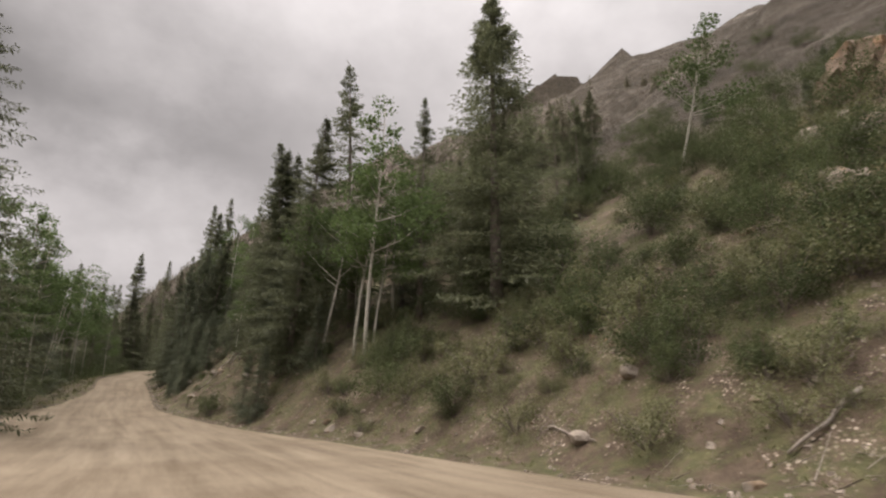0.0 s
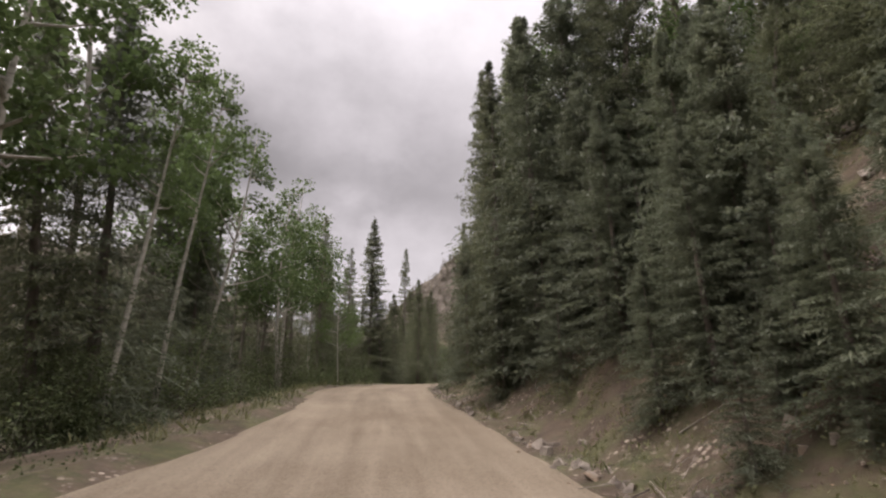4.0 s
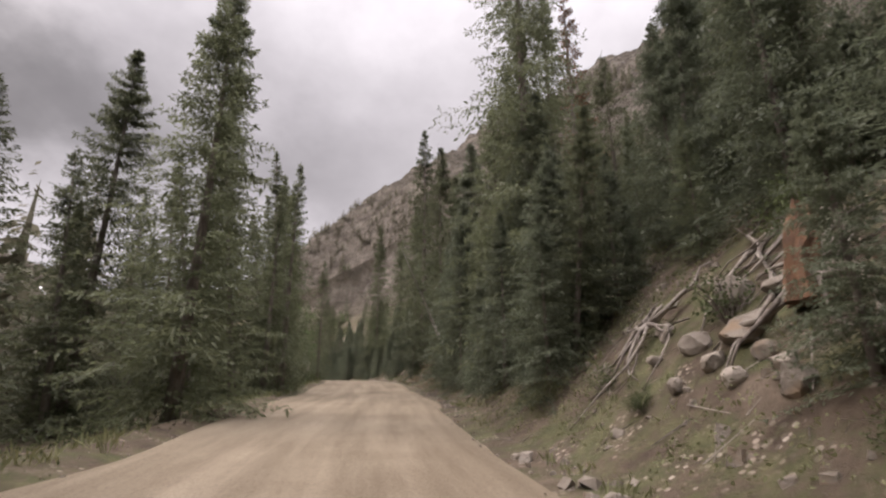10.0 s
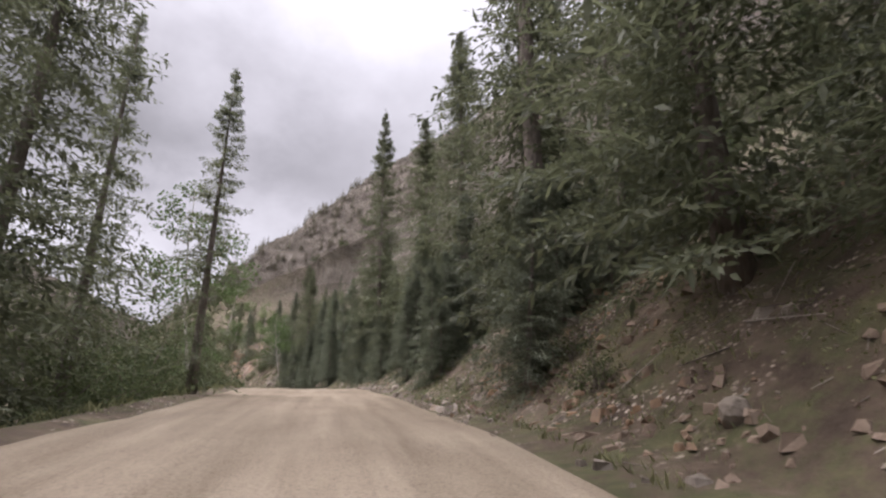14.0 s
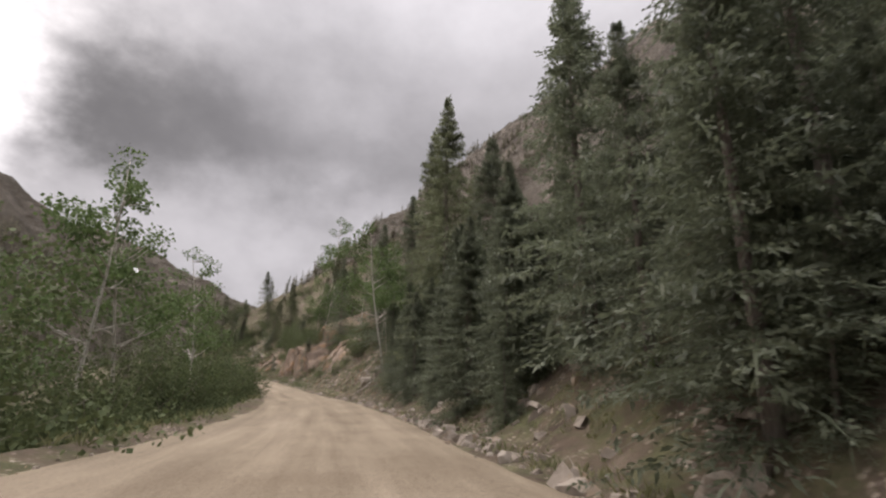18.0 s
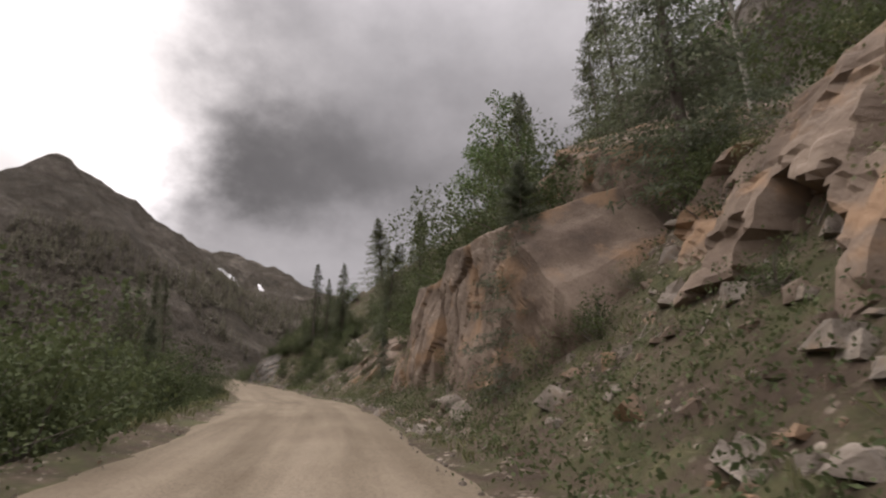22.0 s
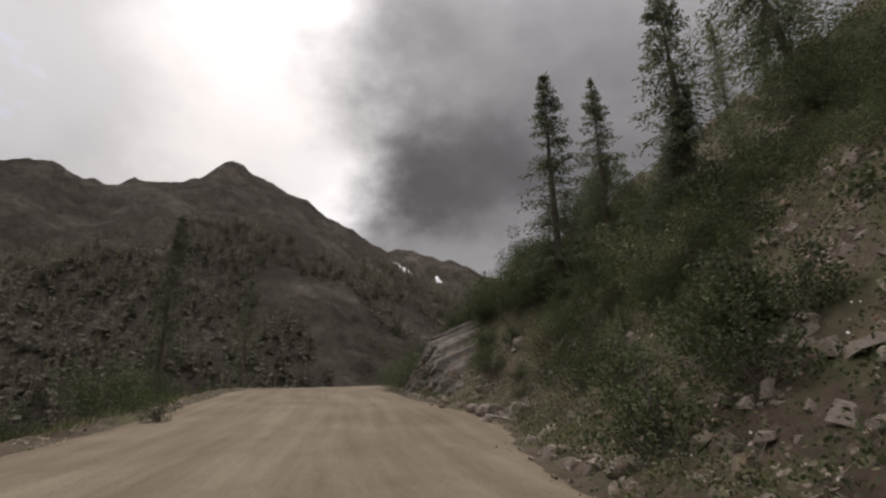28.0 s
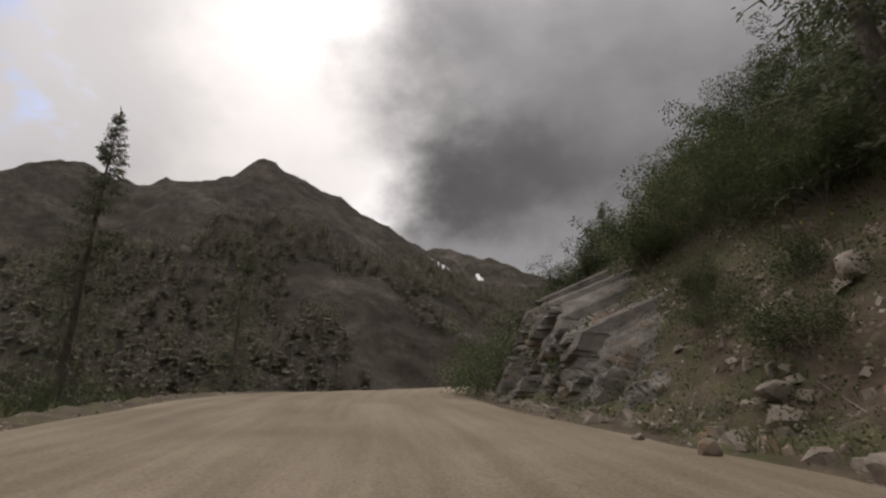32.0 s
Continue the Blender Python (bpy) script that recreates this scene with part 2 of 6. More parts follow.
def land(x, y, bank=None):
    """Height of the ground."""
    st, s, ahead = beside(x, y)
    slope = np.gradient(LINE[:, 2])
    z0 = LINE[st, 2] + slope[st] * ahead
    er, el = edge_right(st), edge_left(st)
    q = np.maximum(s - er, 0)
    w = np.maximum(-s - el, 0)
    k = by_time(st, bank or BANK)
    kk = by_time(st, UPPER)
    hi = np.where(q < 0.9, 0.10 * q, 0.09 + k * (q - 0.9))
    cut = by_time(st, CUT)
    hi = np.where(q > cut, 0.09 + k * (cut - 0.9) + kk * (q - cut), hi)
    far = np.maximum(q - 45, 0)
    hi = hi + np.minimum(far, 230) * by_time(st, STEEP) - np.maximum(far - 230, 0) * 0.9
    lo = np.where(w < 0.8, 0.12 * np.sin(np.clip(w, 0, .8) / 0.8 * math.pi), -by_time(st, FALL) * np.minimum(w - 0.8, 130))
    rough = np.clip((np.abs(s) - 3) / 6, 0, 1)
    z = z0 + hi + lo
    n = 0.55 * waves(x, y, 7.0, 3) + 0.26 * waves(x, y, 1.8, 5)
    z = z + n * np.where(s > 0, np.clip((q - 0.5) / 3, 0, 1), np.clip((w - 1) / 4, 0, 1))
    big = np.clip((np.abs(s) - 45) / 60, 0, 1)
    z = z + big * (14 * waves(x, y, 70, 8) + 5 * waves(x, y, 17, 9) + 2.0 * waves(x, y, 5, 10))
    for crest, fall in RIDGES if (s < -25).any() else ():
        jag = 2.5 * waves(x, y, 30, 11) + 2.6 * waves(x, y, 11, 12) + 1.6 * waves(x, y, 5, 15) + 5 * (0.2 - np.abs(waves(x, y, 18, 29, 4)))
        m = ridge(x + 3 * waves(x, y, 50, 13), y + 3 * waves(x, y, 50, 14), crest, fall) + jag
        gully = 7 * np.abs(waves(x, y, 34, 16)) * np.clip((s + 60) / -60, 0, 1) - 3
        z = np.where(s < -25, np.maximum(z, m - gully), z)
    away = np.maximum(np.abs(s) - 28, 0)
    crack = np.abs(waves(x, y, 22, 17, 5))
    for crest, fall in HEIGHTS if (away > 0).any() else ():
        m = ridge(x + 5 * waves(x, y, 40, 18), y + 5 * waves(x, y, 40, 19), crest, fall)
        m = m + 14 * (0.22 - crack) + 3.0 * waves(x, y, 9, 20)
        z = np.where((away > 0) & (y > 60), np.maximum(z, np.minimum(m, z0 + 1.7 * away)), z)
    # everything sinks to a far plain beyond the mountains
    out = np.hypot(x + 60, y - 120)
    z = np.where(out > 900, z - (out - 900) * 0.25, z)
    return np.maximum(z, -140.0)



# ---- materials ----
def ramp_node(nt, stops):
    n = nt.nodes.new("ShaderNodeValToRGB")
    e = n.color_ramp.elements
    while len(e) < len(stops):
        e.new(0.5)
    for k, (p, c) in enumerate(stops):
        e[k].position, e[k].color = p, (*c, 1)
    return n


def surface(name, stops, size=1.0, rough=0.85, bump=0.3, bump_size=None, spots=None, spot_size=0.3, spot_at=0.6, vary=0.0,
            detail=8.0, stretch=(1, 1, 1), spec=0.3, translucent=0.0):
    """A matt natural surface: noise through a ramp of colours, spots of another colour, and fine relief. Sizes in metres."""
    m = bpy.data.materials.new(name)
    m.use_nodes = True
    nt = m.node_tree
    N, L = nt.nodes.new, nt.links.new
    bsdf = nt.nodes["Principled BSDF"]
    geo = N("ShaderNodeNewGeometry")
    mp = N("ShaderNodeMapping")
    L(geo.outputs["Position"], mp.inputs[0])
    mp.inputs[3].default_value = stretch

    def noise_node(sz, det=detail, rgh=0.6):
        n = N("ShaderNodeTexNoise")
        n.inputs["Scale"].default_value, n.inputs["Detail"].default_value, n.inputs["Roughness"].default_value = 1 / sz, det, rgh
        L(mp.outputs[0], n.inputs["Vector"])
        return n.outputs[0]

    r = ramp_node(nt, stops)
    L(noise_node(size), r.inputs[0])
    col = r.outputs[0]
    if spots:
        mix = N("ShaderNodeMixRGB")
        sr = ramp_node(nt, [(spot_at - 0.05, (0, 0, 0)), (spot_at + 0.05, (1, 1, 1))])
        L(noise_node(spot_size, 6), sr.inputs[0])
        L(sr.outputs[0], mix.inputs[0])
        L(col, mix.inputs[1])
        mix.inputs[2].default_value = (*spots, 1)
        col = mix.outputs[0]
    if vary:
        oi = N("ShaderNodeObjectInfo")
        hv = N("ShaderNodeHueSaturation")
        mr = N("ShaderNodeMapRange")
        L(oi.outputs["Random"], mr.inputs[0])
        mr.inputs[3].default_value, mr.inputs[4].default_value = 1 - vary, 1 + vary
        L(mr.outputs[0], hv.inputs["Value"])
        L(col, hv.inputs["Color"])
        col = hv.outputs[0]
    L(col, bsdf.inputs["Base Color"])
    bsdf.inputs["Roughness"].default_value = rough
    bsdf.inputs["Specular IOR Level"].default_value = spec
    if bump:
        b = N("ShaderNodeBump")
        b.inputs["Strength"].default_value, b.inputs["Distance"].default_value = bump, (bump_size or size * 0.2)
        L(noise_node(bump_size or size * 0.2, 6, 0.7), b.inputs["Height"])
        L(b.outputs[0], bsdf.inputs["Normal"])
    if translucent:
        tr = N("ShaderNodeBsdfTranslucent")
        L(col, tr.inputs[0])
        ms = N("ShaderNodeMixShader")
        ms.inputs[0].default_value = translucent
        L(bsdf.outputs[0], ms.inputs[1])
        L(tr.outputs[0], ms.inputs[2])
        L(ms.outputs[0], nt.nodes["Material Output"].inputs[0])
    return m


def ground_material():
    """Dirt and litter by the road, turf in patches, bare rock where it is steep."""
    m = bpy.data.materials.new("mountain_ground")
    m.use_nodes = True
    nt = m.node_tree
    N, L = nt.nodes.new, nt.links.new
    bsdf = nt.nodes["Principled BSDF"]
    geo = N("ShaderNodeNewGeometry")

    def noise_node(sz, det=8, rgh=0.6):
        n = N("ShaderNodeTexNoise")
        n.inputs["Scale"].default_value, n.inputs["Detail"].default_value, n.inputs["Roughness"].default_value = 1 / sz, det, rgh
        L(geo.outputs["Position"], n.inputs["Vector"])
        return n.outputs[0]

    def mixed(f, a, b):
        x = N("ShaderNodeMixRGB")
        L(f, x.inputs[0])
        L(a, x.inputs[1])
        L(b, x.inputs[2])
        return x.outputs[0]

    def band(v, lo, hi):
        r = N("ShaderNodeMapRange")
        L(v, r.inputs[0])
        r.inputs[1].default_value, r.inputs[2].default_value = lo, hi
        return r.outputs[0]

    dirt = ramp_node(nt, [(0.28, (0.030, 0.022, 0.016)), (0.44, (0.062, 0.045, 0.032)), (0.58, (0.096, 0.072, 0.051)), (0.75, (0.165, 0.130, 0.098))])
    L(noise_node(0.9, 12, 0.72), dirt.inputs[0])
    turf = ramp_node(nt, [(0.3, (0.036, 0.037, 0.017)), (0.5, (0.070, 0.069, 0.033)), (0.7, (0.115, 0.106, 0.055))])
    L(noise_node(0.5, 10, 0.7), turf.inputs[0])
    rock = ramp_node(nt, [(0.25, (0.065, 0.054, 0.043)), (0.45, (0.135, 0.113, 0.090)), (0.60, (0.205, 0.175, 0.142)), (0.78, (0.30, 0.262, 0.218))])
    L(noise_node(9.0, 14, 0.68), rock.inputs[0])
    wood = ramp_node(nt, [(0.35, (0.062, 0.052, 0.039)), (0.65, (0.108, 0.091, 0.068))])
    L(noise_node(5.0, 10, 0.7), wood.inputs[0])
    peb = N("ShaderNodeTexVoronoi")
    peb.inputs["Scale"].default_value, peb.inputs["Randomness"].default_value = 9.0, 1.0
    L(geo.outputs["Position"], peb.inputs["Vector"])
    grey = ramp_node(nt, [(0.2, (0.10, 0.08, 0.062)), (0.6, (0.26, 0.21, 0.165)), (0.9, (0.40, 0.34, 0.28))])
    L(peb.outputs["Color"], grey.inputs[0])
    stony = N("ShaderNodeMath")
    stony.operation = "MULTIPLY"
    L(band(peb.outputs["Distance"], 0.42, 0.30), stony.inputs[0])
    L(band(noise_node(1.3, 6, 0.6), 0.50, 0.58), stony.inputs[1])
    soil = mixed(stony.outputs[0], dirt.outputs[0], grey.outputs[0])
    near = mixed(band(noise_node(1.1, 12, 0.78), 0.46, 0.58), soil, turf.outputs[0])
    sep = N("ShaderNodeSeparateXYZ")
    L(geo.outputs["Normal"], sep.inputs[0])
    steep = band(sep.outputs[2], 0.66, 0.52)
    far = mixed(band(noise_node(26, 14, 0.72), 0.50, 0.62), wood.outputs[0], rock.outputs[0])
    pos = N("ShaderNodeSeparateXYZ")
    L(geo.outputs["Position"], pos.inputs[0])
    # the slopes of the mountains, over forty metres from the road, carry the vertex group's mark
    at = N("ShaderNodeAttribute")
    at.attribute_name = "mountain"
    col = mixed(at.outputs["Fac"], near, far)
    rocky = N("ShaderNodeMath")
    rocky.operation = "MULTIPLY"
    L(steep, rocky.inputs[0])
    L(at.outputs["Fac"], rocky.inputs[1])
    col = mixed(rocky.outputs[0], col, rock.outputs[0])
    L(col, bsdf.inputs["Base Color"])
    bsdf.inputs["Roughness"].default_value = 0.95
    bsdf.inputs["Specular IOR Level"].default_value = 0.15
    crag_relief = N("ShaderNodeMath")
    crag_relief.operation = "MULTIPLY"
    L(noise_node(7.0, 12, 0.72), crag_relief.inputs[0])
    L(at.outputs["Fac"], crag_relief.inputs[1])
    rugged = N("ShaderNodeBump")
    rugged.inputs["Strength"].default_value, rugged.inputs["Distance"].default_value = 1.0, 9.0
    L(crag_relief.outputs[0], rugged.inputs["Height"])
    b = N("ShaderNodeBump")
    b.inputs["Strength"].default_value, b.inputs["Distance"].default_value = 0.8, 0.12
    L(noise_node(0.35, 10, 0.75), b.inputs["Height"])
    L(rugged.outputs[0], b.inputs["Normal"])
    L(b.outputs[0], bsdf.inputs["Normal"])
    return m


M_GROUND = ground_material()


def road_material():
    """Packed tan gravel: streaks and ruts run with the road, fine grit and small stones all over."""
    m = bpy.data.materials.new("tan_gravel_road")
    m.use_nodes = True
    nt = m.node_tree
    N, L = nt.nodes.new, nt.links.new
    bsdf = nt.nodes["Principled BSDF"]
    geo = N("ShaderNodeNewGeometry")
    lane = N("ShaderNodeAttribute")
    lane.attribute_name = "lane"

    def noise_node(vec, scale, det, rgh, stretch=(1, 1, 1)):
        mp = N("ShaderNodeMapping")
        mp.inputs[3].default_value = stretch
        L(vec, mp.inputs[0])
        n = N("ShaderNodeTexNoise")
        n.inputs["Scale"].default_value, n.inputs["Detail"].default_value, n.inputs["Roughness"].default_value = scale, det, rgh
        L(mp.outputs[0], n.inputs["Vector"])
        return n.outputs[0]

    tone = ramp_node(nt, [(0.30, (0.125, 0.100, 0.070)), (0.5, (0.165, 0.134, 0.096)), (0.7, (0.21, 0.173, 0.127))])
    L(noise_node(lane.outputs["Vector"], 1.5, 8, 0.6, (1, 0.07, 1)), tone.inputs[0])
    grit = ramp_node(nt, [(0.32, (0.62, 0.61, 0.60)), (0.5, (1.0, 1.0, 1.0)), (0.72, (1.22, 1.22, 1.22))])
    L(noise_node(geo.outputs["Position"], 26, 6, 0.75), grit.inputs[0])
    patch = ramp_node(nt, [(0.35, (0.84, 0.82, 0.80)), (0.6, (1.06, 1.06, 1.06))])
    L(noise_node(geo.outputs["Position"], 0.28, 6, 0.6), patch.inputs[0])
    col = tone.outputs[0]
    for other in (grit, patch):
        x = N("ShaderNodeMixRGB")
        x.blend_type = "MULTIPLY"
        x.inputs[0].default_value = 1.0
        L(col, x.inputs[1])
        L(other.outputs[0], x.inputs[2])
        col = x.outputs[0]
    L(col, bsdf.inputs["Base Color"])
    bsdf.inputs["Roughness"].default_value = 0.95
    bsdf.inputs["Specular IOR Level"].default_value = 0.1
    b = N("ShaderNodeBump")
    b.inputs["Strength"].default_value, b.inputs["Distance"].default_value = 0.5, 0.03
    L(noise_node(geo.outputs["Position"], 22, 6, 0.75), b.inputs["Height"])
    L(b.outputs[0], bsdf.inputs["Normal"])
    return m


M_ROAD = road_material()
M_NEEDLE = surface("spruce_needles", [(0.3, (0.060, 0.068, 0.038)), (0.55, (0.108, 0.118, 0.066)), (0.8, (0.16, 0.168, 0.095))], size=0.5, rough=0.6,
                   bump=0, vary=0.25, detail=3, translucent=0.5)
M_NEEDLE_BLUE = surface("blue_spruce_needles", [(0.3, (0.068, 0.080, 0.050)), (0.55, (0.118, 0.132, 0.084)), (0.8, (0.175, 0.190, 0.125))], size=0.4, rough=0.6,
                        bump=0, vary=0.2, detail=3, translucent=0.45)
M_NEEDLE_DEAD = surface("dead_red_needles", [(0.3, (0.10, 0.055, 0.03)), (0.7, (0.22, 0.12, 0.07))], size=0.5, rough=0.8, bump=0, detail=3)
M_BARK = surface("grey_conifer_bark", [(0.3, (0.07, 0.055, 0.045)), (0.55, (0.15, 0.125, 0.105)), (0.75, (0.25, 0.22, 0.19))], size=0.12, rough=0.95,
                 bump=0.8, bump_size=0.04, stretch=(1, 1, 0.3))
M_ASPEN_BARK = surface("pale_aspen_bark", [(0.3, (0.20, 0.185, 0.15)), (0.6, (0.36, 0.335, 0.285))], size=0.3, rough=0.8, bump=0.3, bump_size=0.05,
                       spots=(0.06, 0.05, 0.045), spot_size=0.16, spot_at=0.66, stretch=(1, 1, 2.5))
M_ASPEN_LEAF = surface("aspen_leaves", [(0.3, (0.055, 0.085, 0.030)), (0.7, (0.12, 0.165, 0.062))], size=0.4, spec=0.15, rough=0.75, bump=0, vary=0.2, detail=3,
                       translucent=0.35)
M_BUSH_LEAF = surface("willow_leaves", [(0.3, (0.043, 0.057, 0.025)), (0.7, (0.098, 0.115, 0.050))], size=0.35, spec=0.15, rough=0.8, bump=0, vary=0.25, detail=3,
                      translucent=0.3)
M_PALE_BARK = surface("pale_grey_pine_bark", [(0.3, (0.21, 0.185, 0.16)), (0.55, (0.36, 0.33, 0.295)), (0.75, (0.50, 0.47, 0.42))], size=0.16, rough=0.95,
                      bump=0.8, bump_size=0.04, spots=(0.07, 0.06, 0.05), spot_size=0.2, spot_at=0.64, stretch=(1, 1, 1.6))
M_DRY_WOOD = surface("weathered_grey_wood", [(0.3, (0.12, 0.10, 0.083)), (0.7, (0.27, 0.235, 0.195))], size=0.15, rough=0.9, bump=0.6, bump_size=0.03)
M_OUTCROP = surface("grey_lichened_granite", [(0.3, (0.075, 0.066, 0.056)), (0.5, (0.13, 0.115, 0.098)), (0.7, (0.205, 0.18, 0.152))], size=0.5, rough=0.95, bump=0.8, bump_size=0.08,
                    spots=(0.17, 0.115, 0.072), spot_size=0.8, spot_at=0.62, detail=12)
M_RUST = surface("rotten_rusty_wood", [(0.3, (0.06, 0.034, 0.022)), (0.55, (0.125, 0.066, 0.036)), (0.75, (0.22, 0.125, 0.072))], size=0.12, rough=0.95, bump=0.8, bump_size=0.03, stretch=(1, 1, 0.25))
M_ROCK = surface("granite_rock", [(0.3, (0.12, 0.098, 0.077)), (0.5, (0.195, 0.163, 0.130)), (0.7, (0.28, 0.24, 0.197))], size=0.5, rough=0.9, bump=0.7, bump_size=0.08,
                 spots=(0.21, 0.15, 0.098), spot_size=0.7, spot_at=0.60, vary=0.25)
M_CLIFF = surface("weathered_granite_cliff", [(0.28, (0.065, 0.046, 0.033)), (0.45, (0.125, 0.090, 0.064)), (0.6, (0.19, 0.142, 0.104)), (0.78, (0.29, 0.235, 0.18))],
                  size=1.1, rough=0.9, bump=0.5, bump_size=0.09, spots=(0.23, 0.145, 0.085), spot_size=1.3, spot_at=0.58, detail=14)
M_GRASS = surface("verge_grass", [(0.3, (0.09, 0.10, 0.045)), (0.7, (0.20, 0.19, 0.095))], size=0.6, rough=0.8, bump=0, detail=4, translucent=0.3)
# distance haze painted in: needle colour lightened and browned, translucence softens the self-shade
M_HAZED_FAR_WOOD = surface("hazed_far_conifers", [(0.3, (0.125, 0.116, 0.084)), (0.7, (0.20, 0.186, 0.136))], size=2.5, rough=0.9, bump=0, detail=6, translucent=0.4)
M_FAR_GREEN = surface("young_far_conifers", [(0.3, (0.06, 0.085, 0.035)), (0.7, (0.12, 0.16, 0.065))], size=2.0, rough=0.9, bump=0, detail=6)
M_HERB = surface("olive_undergrowth", [(0.3, (0.085, 0.090, 0.042)), (0.5, (0.135, 0.138, 0.066)), (0.7, (0.19, 0.182, 0.095))], size=0.9, rough=0.7, bump=0, detail=5, translucent=0.3)
M_FLOWER = surface("white_daisies", [(0.4, (0.75, 0.75, 0.70)), (0.6, (0.85, 0.85, 0.80))], size=0.1, rough=0.8, bump=0)
M_YELLOW = surface("yellow_flowers", [(0.4, (0.55, 0.45, 0.06)), (0.6, (0.65, 0.55, 0.12))], size=0.1, rough=0.8, bump=0)
M_SNOW = surface("old_snow", [(0.4, (0.70, 0.70, 0.70)), (0.6, (0.85, 0.85, 0.85))], size=2, rough=0.7, bump=0.2)


def mesh_object(name, verts, faces, material, parent=None, label="", smooth=False):
    me = bpy.data.meshes.new(name)
    me.from_pydata(verts if isinstance(verts, list) else verts.tolist(), [], faces if isinstance(faces, list) else faces.tolist())
    me.materials.append(material)
    if smooth:
        me.polygons.foreach_set("use_smooth", [True] * len(me.polygons))
    ob = new(name, me)
    if parent:
        ob.parent = parent
    if label:
        ob["label"] = label
    return ob


def grid_faces(rows, cols):
    a = np.arange(rows * cols).reshape(rows, cols)
    return np.stack([a[:-1, :-1], a[:-1, 1:], a[1:, 1:], a[1:, :-1]], -1).reshape(-1, 4)


# ---- the ground, one sheet out to the far ranges, and the road on it ----
def axis(lo, hi, step, left, right, out):
    """Grid lines: fine by the road, two metres apart on the mountains in view, then wider and wider."""
    core = np.arange(lo, hi + step, step)
    a, b = [core[0]], [core[-1]]
    for row, sign, near in ((a, -1, left), (b, 1, right)):
        d = step
        while abs(row[-1]) < out:
            d = min(d * 1.08, 2.3) if sign * row[-1] < near else d * 1.25
            row.append(row[-1] + sign * d)
    return np.r_[a[:0:-1], core, b[1:]]


def build_ground():
    xs, ys = axis(-112, 42, 0.74, 330, 130, 2600), axis(-98, 262, 0.74, 98, 500, 2600)
    gx, gy = np.meshgrid(xs, ys)
    x, y = gx.ravel(), gy.ravel()
    z = land(x, y)
    st, s, _ = beside(x, y)
    inside = (s < edge_right(st) + 0.1) & (s > -edge_left(st) - 0.1)
    z = np.where(inside, z - 0.06, z)
    ob = mesh_object("ground", np.stack([x, y, z], 1), grid_faces(len(ys), len(xs))[:, ::1], M_GROUND, smooth=True)
    mark = ob.data.attributes.new("mountain", "FLOAT", "POINT")
    mark.data.foreach_set("value", np.clip((np.abs(s) - 32) / 25, 0, 1).astype(np.float32))
    return tagged(ob, "brown dirt and turf slopes rising to rocky mountains", "ground", kind="structure")


def build_road():
    """The worn gravel strip with its two pairs of ruts and ragged edges."""
    across = np.linspace(0, 1, 25)
    st = np.arange(2, len(LINE) - 2)
    er, el = edge_right(st), edge_left(st)
    wob = 0.22 * waves(st * 1.0, st * 0.0, 5.0, 21) + 0.12 * waves(st * 1.0, st * 0.0, 1.7, 22)
    wob2 = 0.28 * waves(st * 1.0, st * 0.0 + 9, 5.0, 23) + 0.12 * waves(st * 1.0, st * 0.0, 1.7, 24)
    s = (-el + wob2)[:, None] + (el + er - wob2 + wob)[:, None] * across
    nx, ny = LINE[st, 4], -LINE[st, 3]
    x, y = LINE[st, 0, None] + nx[:, None] * s, LINE[st, 1, None] + ny[:, None] * s
    rut = sum(np.exp(-((s - c) / 0.32) ** 2) for c in (-2.9, -1.35, -0.75, 0.75))
    z = LINE[st, 2, None] + 0.012 - 0.03 * rut + 0.012 * waves(x, y, 1.1, 25)
    edge = np.minimum(across, 1 - across)
    z = z - 0.09 * np.clip(1 - edge / 0.05, 0, 1)
    ob = mesh_object("road", np.stack([x, y, z], -1).reshape(-1, 3), grid_faces(len(st), len(across))[:, ::-1], M_ROAD, smooth=True)
    run = np.repeat(st[:, None] * 1.0, len(across), 1)
    lane = ob.data.attributes.new("lane", "FLOAT_VECTOR", "POINT")
    lane.data.foreach_set("vector", np.stack([s, run, 0 * s], -1).reshape(-1).astype(np.float32))
    return tagged(ob, "tan graded gravel mountain road with faint wheel ruts", "road", kind="structure")


build_ground()
build_road()


def snow_strip(points, wide):
    """A tongue of old snow in a gully, lying on the mountainside."""
    pts = np.array(points, float)
    u = np.linspace(0, len(pts) - 1, 24)
    c = np.stack([np.interp(u, np.arange(len(pts)), pts[:, n]) for n in (0, 1)], 1)
    tan = np.gradient(c, axis=0)
    tan /= np.linalg.norm(tan, axis=1)[:, None]
    side = np.stack([tan[:, 1], -tan[:, 0]], 1)
    w = wide * (0.25 + np.sin(np.linspace(0.1, 3.0, 24))) * (1 + 0.35 * waves(u * 6, u * 0, 2.0, 33))
    rows = [c + side * (w * k)[:, None] for k in (-0.5, -0.2, 0.2, 0.5)]
    lift = (0.1, 0.9, 0.9, 0.1)
    v = np.stack([np.c_[r, land(r[:, 0], r[:, 1]) + k] for r, k in zip(rows, lift)], 1).reshape(-1, 3)
    ob = mesh_object("snow_patch", v, grid_faces(24, 4), M_SNOW, smooth=True)
    return tagged(ob, "narrow strip of old white snow on the far mountainside", "snow", "snow patches on the mountain")


for _points in SNOW:
    snow_strip(_points, 1.7)


